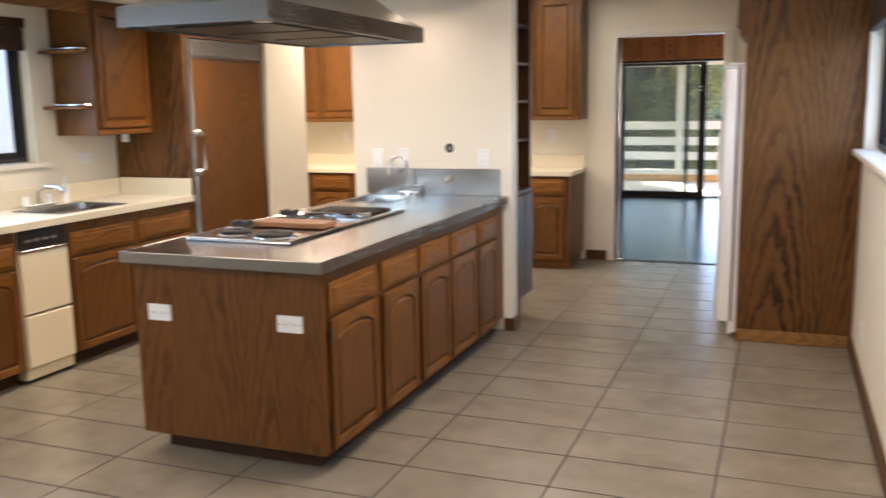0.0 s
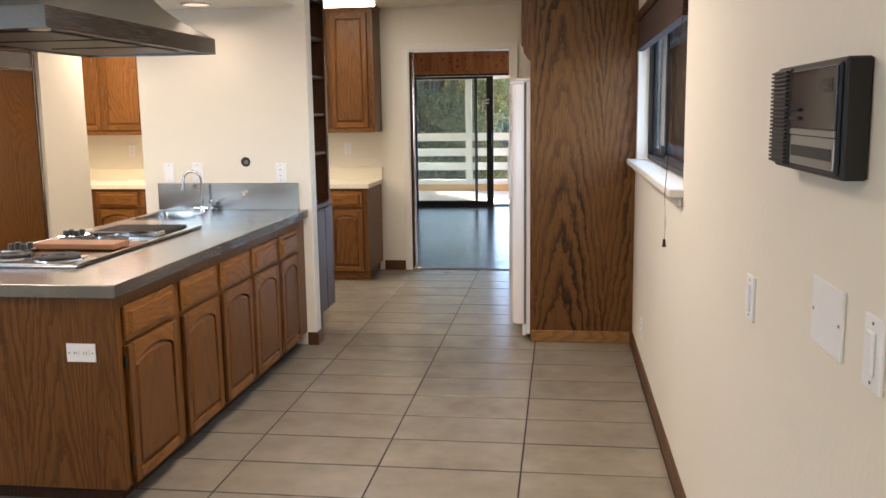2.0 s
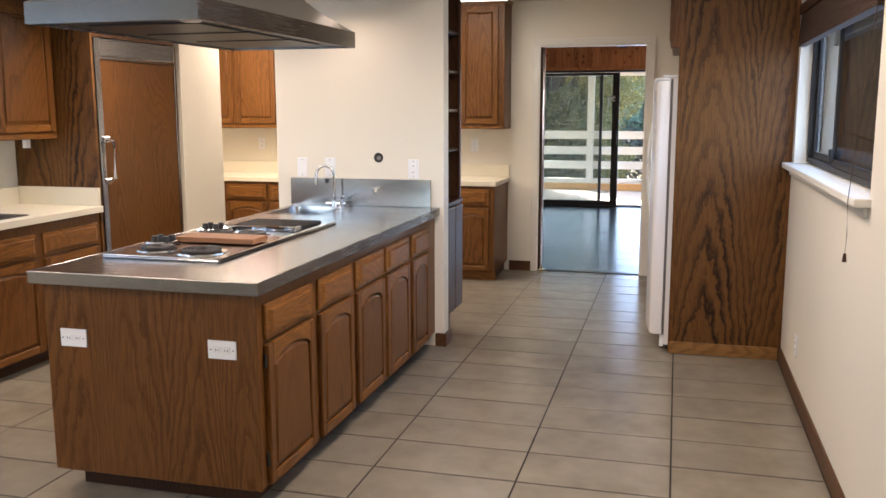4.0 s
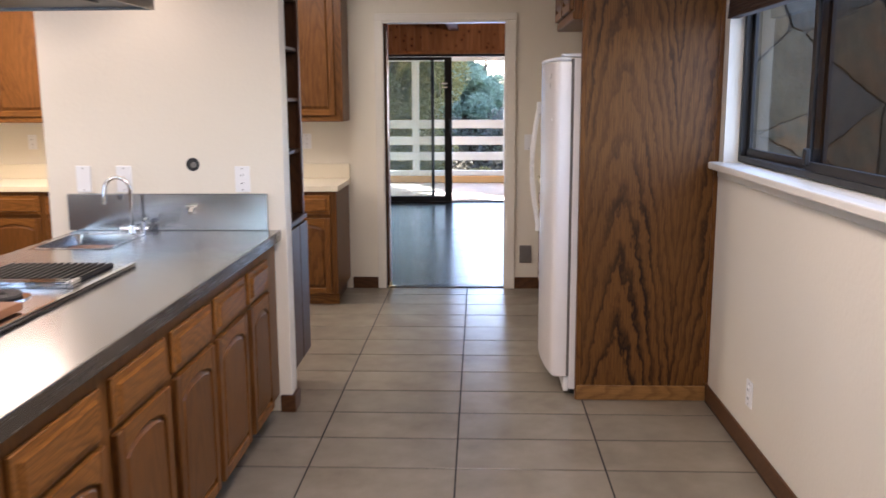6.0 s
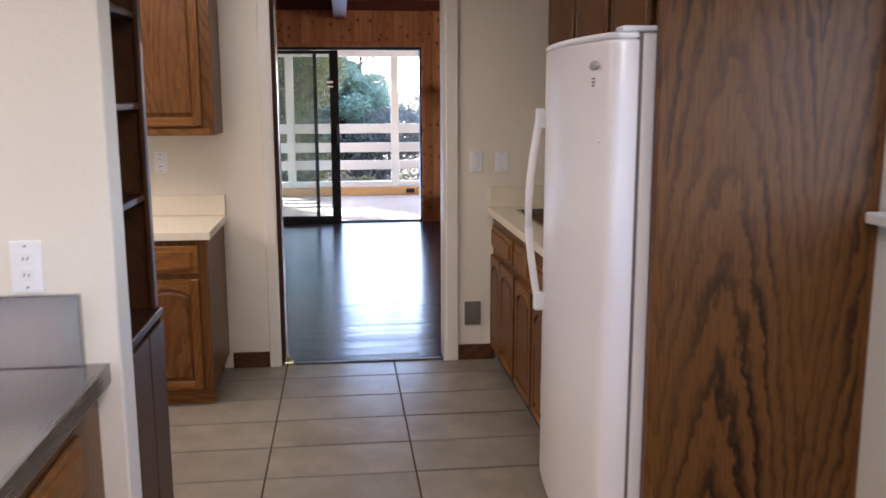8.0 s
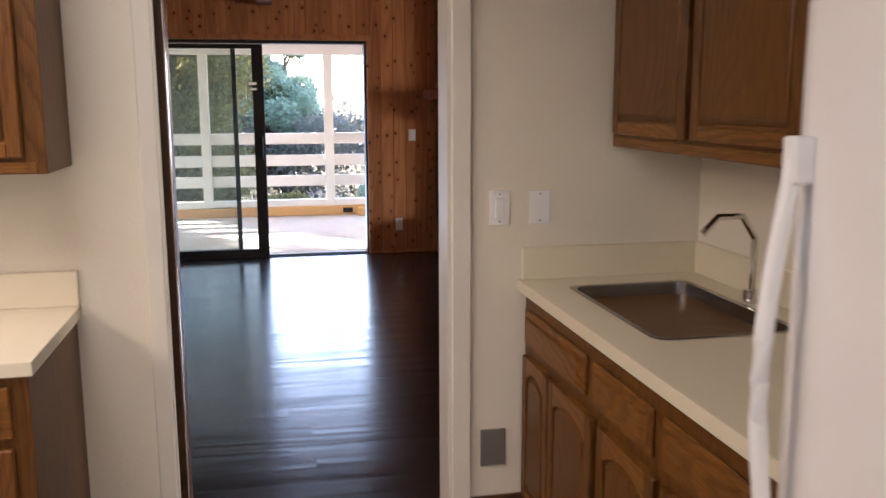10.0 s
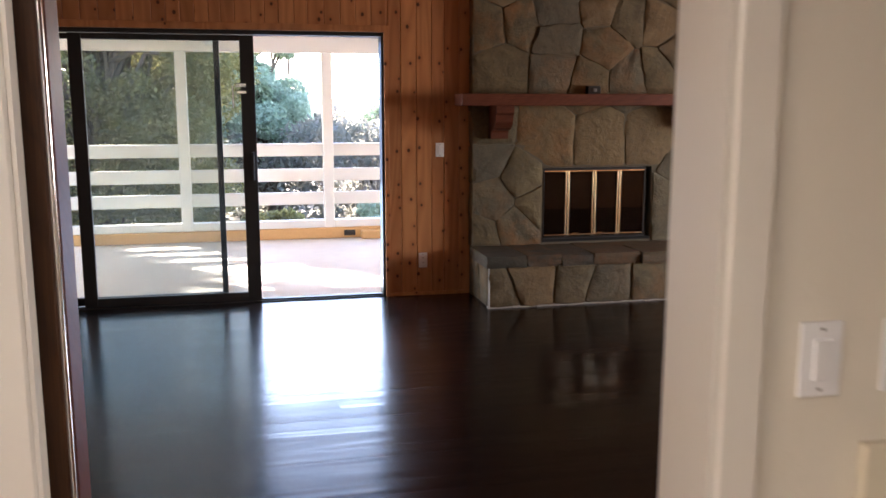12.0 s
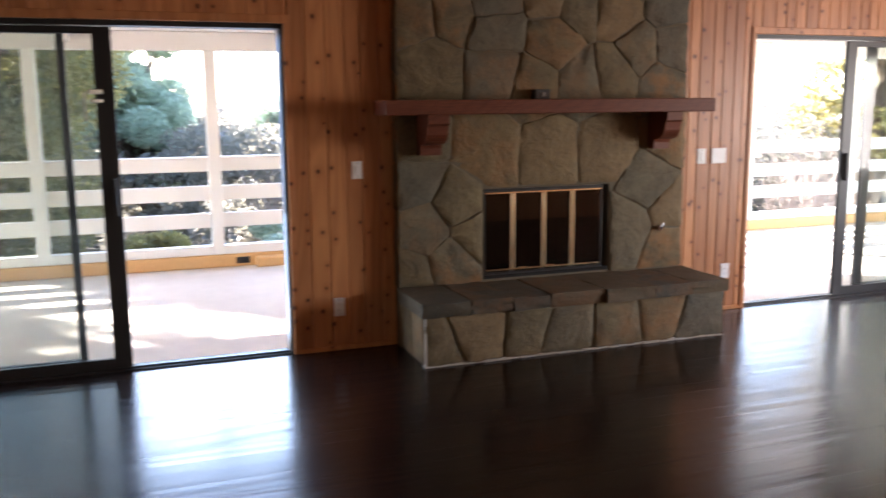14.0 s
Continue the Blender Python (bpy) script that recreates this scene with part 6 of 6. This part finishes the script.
tr = random.Random(5)
SUNWAY = Vector((-7, 9, 6.2)).normalized()


def open_gaps(blobs):
    """The crowns have a few gaps through which low sun reaches the deck."""
    keep = []
    for b in blobs:
        c = Vector(b[:3])
        gaps = (Vector((-2.1, 16.75, -0.1)), Vector((-1.35, 16.2, -0.1)), Vector((-0.5, 15.6, -0.1)))
        if all(((c - g) - SUNWAY * (c - g).dot(SUNWAY)).length > b[3] - 0.06 for g in gaps):
            keep.append(b)
    return keep


tree(-3.2, 22.5, -1.3, 4.2, open_gaps(blob_set(tr, -5.8, -1.1, 21.2, 23.6, -0.4, 5.6, 95, 0.4, 0.85)), 130000, 0.040, LEAF, "large dark green live oak beyond the deck", 3)
tree(-7.5, 23.0, -1.3, 4.5, open_gaps(blob_set(tr, -10.0, -5.0, 21.5, 24.0, 0.2, 5.8, 60, 0.5, 1.0)), 60000, 0.06, LEAF, "large dark green live oak beyond the deck", 4)
tree(-0.4, 27.0, -1.3, 2.6, blob_set(tr, -2.4, 0.35, 26.0, 28.0, 0.2, 1.5, 26, 0.28, 0.55) + blob_set(tr, -1.6, 0.1, 26.3, 27.6, 1.4, 1.9, 10, 0.25, 0.42) + blob_set(random.Random(8), -1.9, 0.2, 26.3, 27.6, 1.5, 3.0, 40, 0.22, 0.42), 80000, 0.045, LEAF2, "rounded grey-green tree beyond the railing", 5)
tree(-4.0, 28.0, -1.3, 4.0, open_gaps(blob_set(tr, -9.0, -1.6, 27.0, 29.5, 0.0, 6.0, 60, 0.6, 1.0)), 40000, 0.075, LEAF, "dark green live oak behind the nearer one", 14)
tree(2.7, 31.0, -1.3, 2.2, blob_set(tr, 2.15, 4.2, 30, 32, 0.7, 1.75, 14, 0.25, 0.5), 9000, 0.05, LEAF2, "thin grey-green tree beyond the railing", 6)
tree(15.6, 24.0, -1.3, 4.0, blob_set(tr, 14.4, 19.0, 22.5, 25.5, 0.6, 4.6, 30, 0.4, 0.9), 16000, 0.08, LEAF, "yellow-green tree beyond the deck", 7)


def shrubs(name, blobs, count, size, material, label, seed):
    ob = new(name, leaves_mesh(name, blobs, count, size, material, seed))
    ob.location = SHIFT
    return tagged(ob, label, "shrubs", "", "stuff")


shrubs("hedge", blob_set(tr, -1.05, -0.3, 19.6, 20.2, -0.35, -0.18, 10, 0.16, 0.27), 6000, 0.04, LEAF, "clipped green shrub just below the deck", 8)
shrubs("hedge", blob_set(tr, 0.95, 2.6, 19.8, 20.6, -0.4, -0.1, 12, 0.2, 0.3), 6000, 0.045, LEAF2, "green shrub just below the deck", 9)
shrubs("brush", blob_set(tr, -14, 22, 33, 38, -1.2, 1.1, 120, 0.6, 1.2), 42000, 0.10, leaf_material("dry_brush", (0.10, 0.095, 0.08), (0.22, 0.20, 0.16)), "grey-brown brush on the far slope", 10)
shrubs("undergrowth", blob_set(tr, -13, 20, 24.8, 30, -1.2, 0.75, 190, 0.45, 0.85), 70000, 0.075, leaf_material("dark_brush", (0.055, 0.06, 0.045), (0.15, 0.145, 0.115)), "dark undergrowth below the trees", 12)
# bare twiggy shrubs
tw = random.Random(21)
for k in range(30):
    x, y = tw.uniform(1.5, 16.5), tw.uniform(21.5, 27)
    t = thing("bare_shrub", (x, y, -1.3), "bare grey twiggy shrub beyond the deck", "shrub", "bare shrubs")
    bm = bmesh.new()
    for j in range(16):
        a = Vector((x, y, -1.35))
        d = Vector((tw.uniform(-0.45, 0.45), tw.uniform(-0.45, 0.45), 1)).normalized()
        ln = tw.uniform(1.6, 3.2)
        b = a + d * ln * 0.55
        c = b + (d + Vector((tw.uniform(-0.4, 0.4), tw.uniform(-0.4, 0.4), 0))).normalized() * ln * 0.45
        cyl(bm, a, b, 0.014, 4, 0.009)
        cyl(bm, b, c, 0.009, 4, 0.003)
        for q in range(4):
            s = a.lerp(b, 0.4 + 0.15 * q)
            e = s + Vector((tw.uniform(-0.5, 0.5), tw.uniform(-0.5, 0.5), tw.uniform(0.2, 0.7)))
            cyl(bm, s, e, 0.006, 3, 0.002)
    part("branchwork", bm, TWIG, t)

# ---- stones of the yard wall ----
MY = face_frame((0, 7.86, 0), "-y")
for poly in stone_cells(0.86, 5.2, -0.4, 2.58, 11, 7, rng, 0.5, 0.012, 0.3):
    part("stone", stone_mesh(poly, MY, rng.uniform(0.014, 0.026), rng), STONE, yard, smooth=True)

# ---- pine boards, floorboards and tiles ----
br = random.Random(2)


def board_bm(x0, x1, z0, z1):
    bm = bmesh.new()
    c = 0.005
    prof = [(x0 + 0.0006, QY1 + 0.0155), (x0 + 0.0006, QY1 + c), (x0 + c, QY1), (x1 - c, QY1), (x1 - 0.0006, QY1 + c), (x1 - 0.0006, QY1 + 0.0155)]
    return prism(bm, [(x_, y_, z0) for x_, y_ in prof], (0, 0, z1 - z0))


x = QX0
while x < QX1 - 0.02:
    w = min(br.choice((0.086, 0.10, 0.117, 0.122)), QX1 - x)
    spans = [(0.0, QH - 0.002)]
    lo, hi = x, x + w
    for S in (S1, S2):
        a, b = S[0] - 0.03, S[1] + 0.03
        if lo < a < hi:
            hi = a
        if lo < b < hi and lo >= a:
            hi = b
        if lo >= a - 1e-6 and hi <= b + 1e-6:
            spans = [(S[3] + 0.045, QH - 0.002)]
    for z0, z1 in spans:
        part("board", board_bm(lo, hi, z0, z1), PINE, north)
    x = hi

family_floor = struct("floor_family", boxed(QX0, QX1, 8.036, QY1 + 0.017, -0.0155, -0.012), SOOT, "dark stained floorboards with a satin sheen", "floor")
PW = 0.127
meshes = {}


def board_mesh(length):
    if length not in meshes:
        bm = bmesh.new()
        c = 0.0008
        prof = [(0.0004, -0.012), (0.0004, -c), (c, 0.0), (PW - c, 0.0), (PW - 0.0004, -c), (PW - 0.0004, -0.012)]
        prism(bm, [(0.0004, y_, z_) for y_, z_ in prof], (length - 0.0008, 0, 0))
        meshes[length] = finish("floorboard", bm, BOARD, (0, 0, 0), False)
    return meshes[length]


y = 8.176 - 0.14
while y < QY1 + 0.02:
    x = QX0
    ln = br.choice((0.7, 1.0, 1.4, 1.8))
    cup = 0.004 * math.sin(y * 15.0) + br.uniform(-0.0025, 0.0025)  # the boards have cupped a little, row by row
    while x < QX1:
        ln = round(min(ln, QX1 - x), 3)
        ob = new("floorboard", board_mesh(ln))
        ob.location = (x, y, -0.0006)
        ob.rotation_euler = (cup, 0, 0)
        ob.parent = family_floor
        x += max(ln, 0.01)
        ln = br.choice((1.2, 1.8, 2.1))
    y += PW

SHIFT = Vector((0, 0, 0))
TX, TY = 0.606, 0.3165
tile_cuts = {}


def tile_mesh(width):
    if width not in tile_cuts:
        bm = bmesh.new()
        box(bm, 0.0036, width - 0.0036, 0.0048, TY - 0.0048, -0.004, 0.0, 0.0006)
        tile_cuts[width] = finish("tile", bm, TILE, (0, 0, 0), False)
    return tile_cuts[width]


rest = bmesh.new()
i0 = int((PX + 0.513) / TX) - 1
for j in range(-21, 10):
    y0 = 5.042 + j * TY
    for i in range(i0, 3):
        # tiles are cut where they meet the walls
        x0 = max(-0.513 + i * TX, (LX if y0 < 5.8 else PX) - 0.02)
        x1 = min(-0.513 + (i + 1) * TX, RX + 0.02)
        if x1 - x0 < 0.03:
            continue
        if y0 > -0.2 and (y0 < 5.7 or x0 > -3.6):
            ob = new("tile", tile_mesh(round(x1 - x0, 4)))
            ob.location = (x0, y0, br.uniform(-0.0006, 0.0004))
            ob.rotation_euler = (br.uniform(-0.0012, 0.0012), br.uniform(-0.0008, 0.0008), 0)
            ob.parent = floor
        else:
            box(rest, x0 + 0.0036, x1 - 0.0036, y0 + 0.0048, y0 + TY - 0.0048, -0.004, 0.0)
r_ob = part("tiles", rest, TILE, floor)
r_ob["kind"] = "stuff"
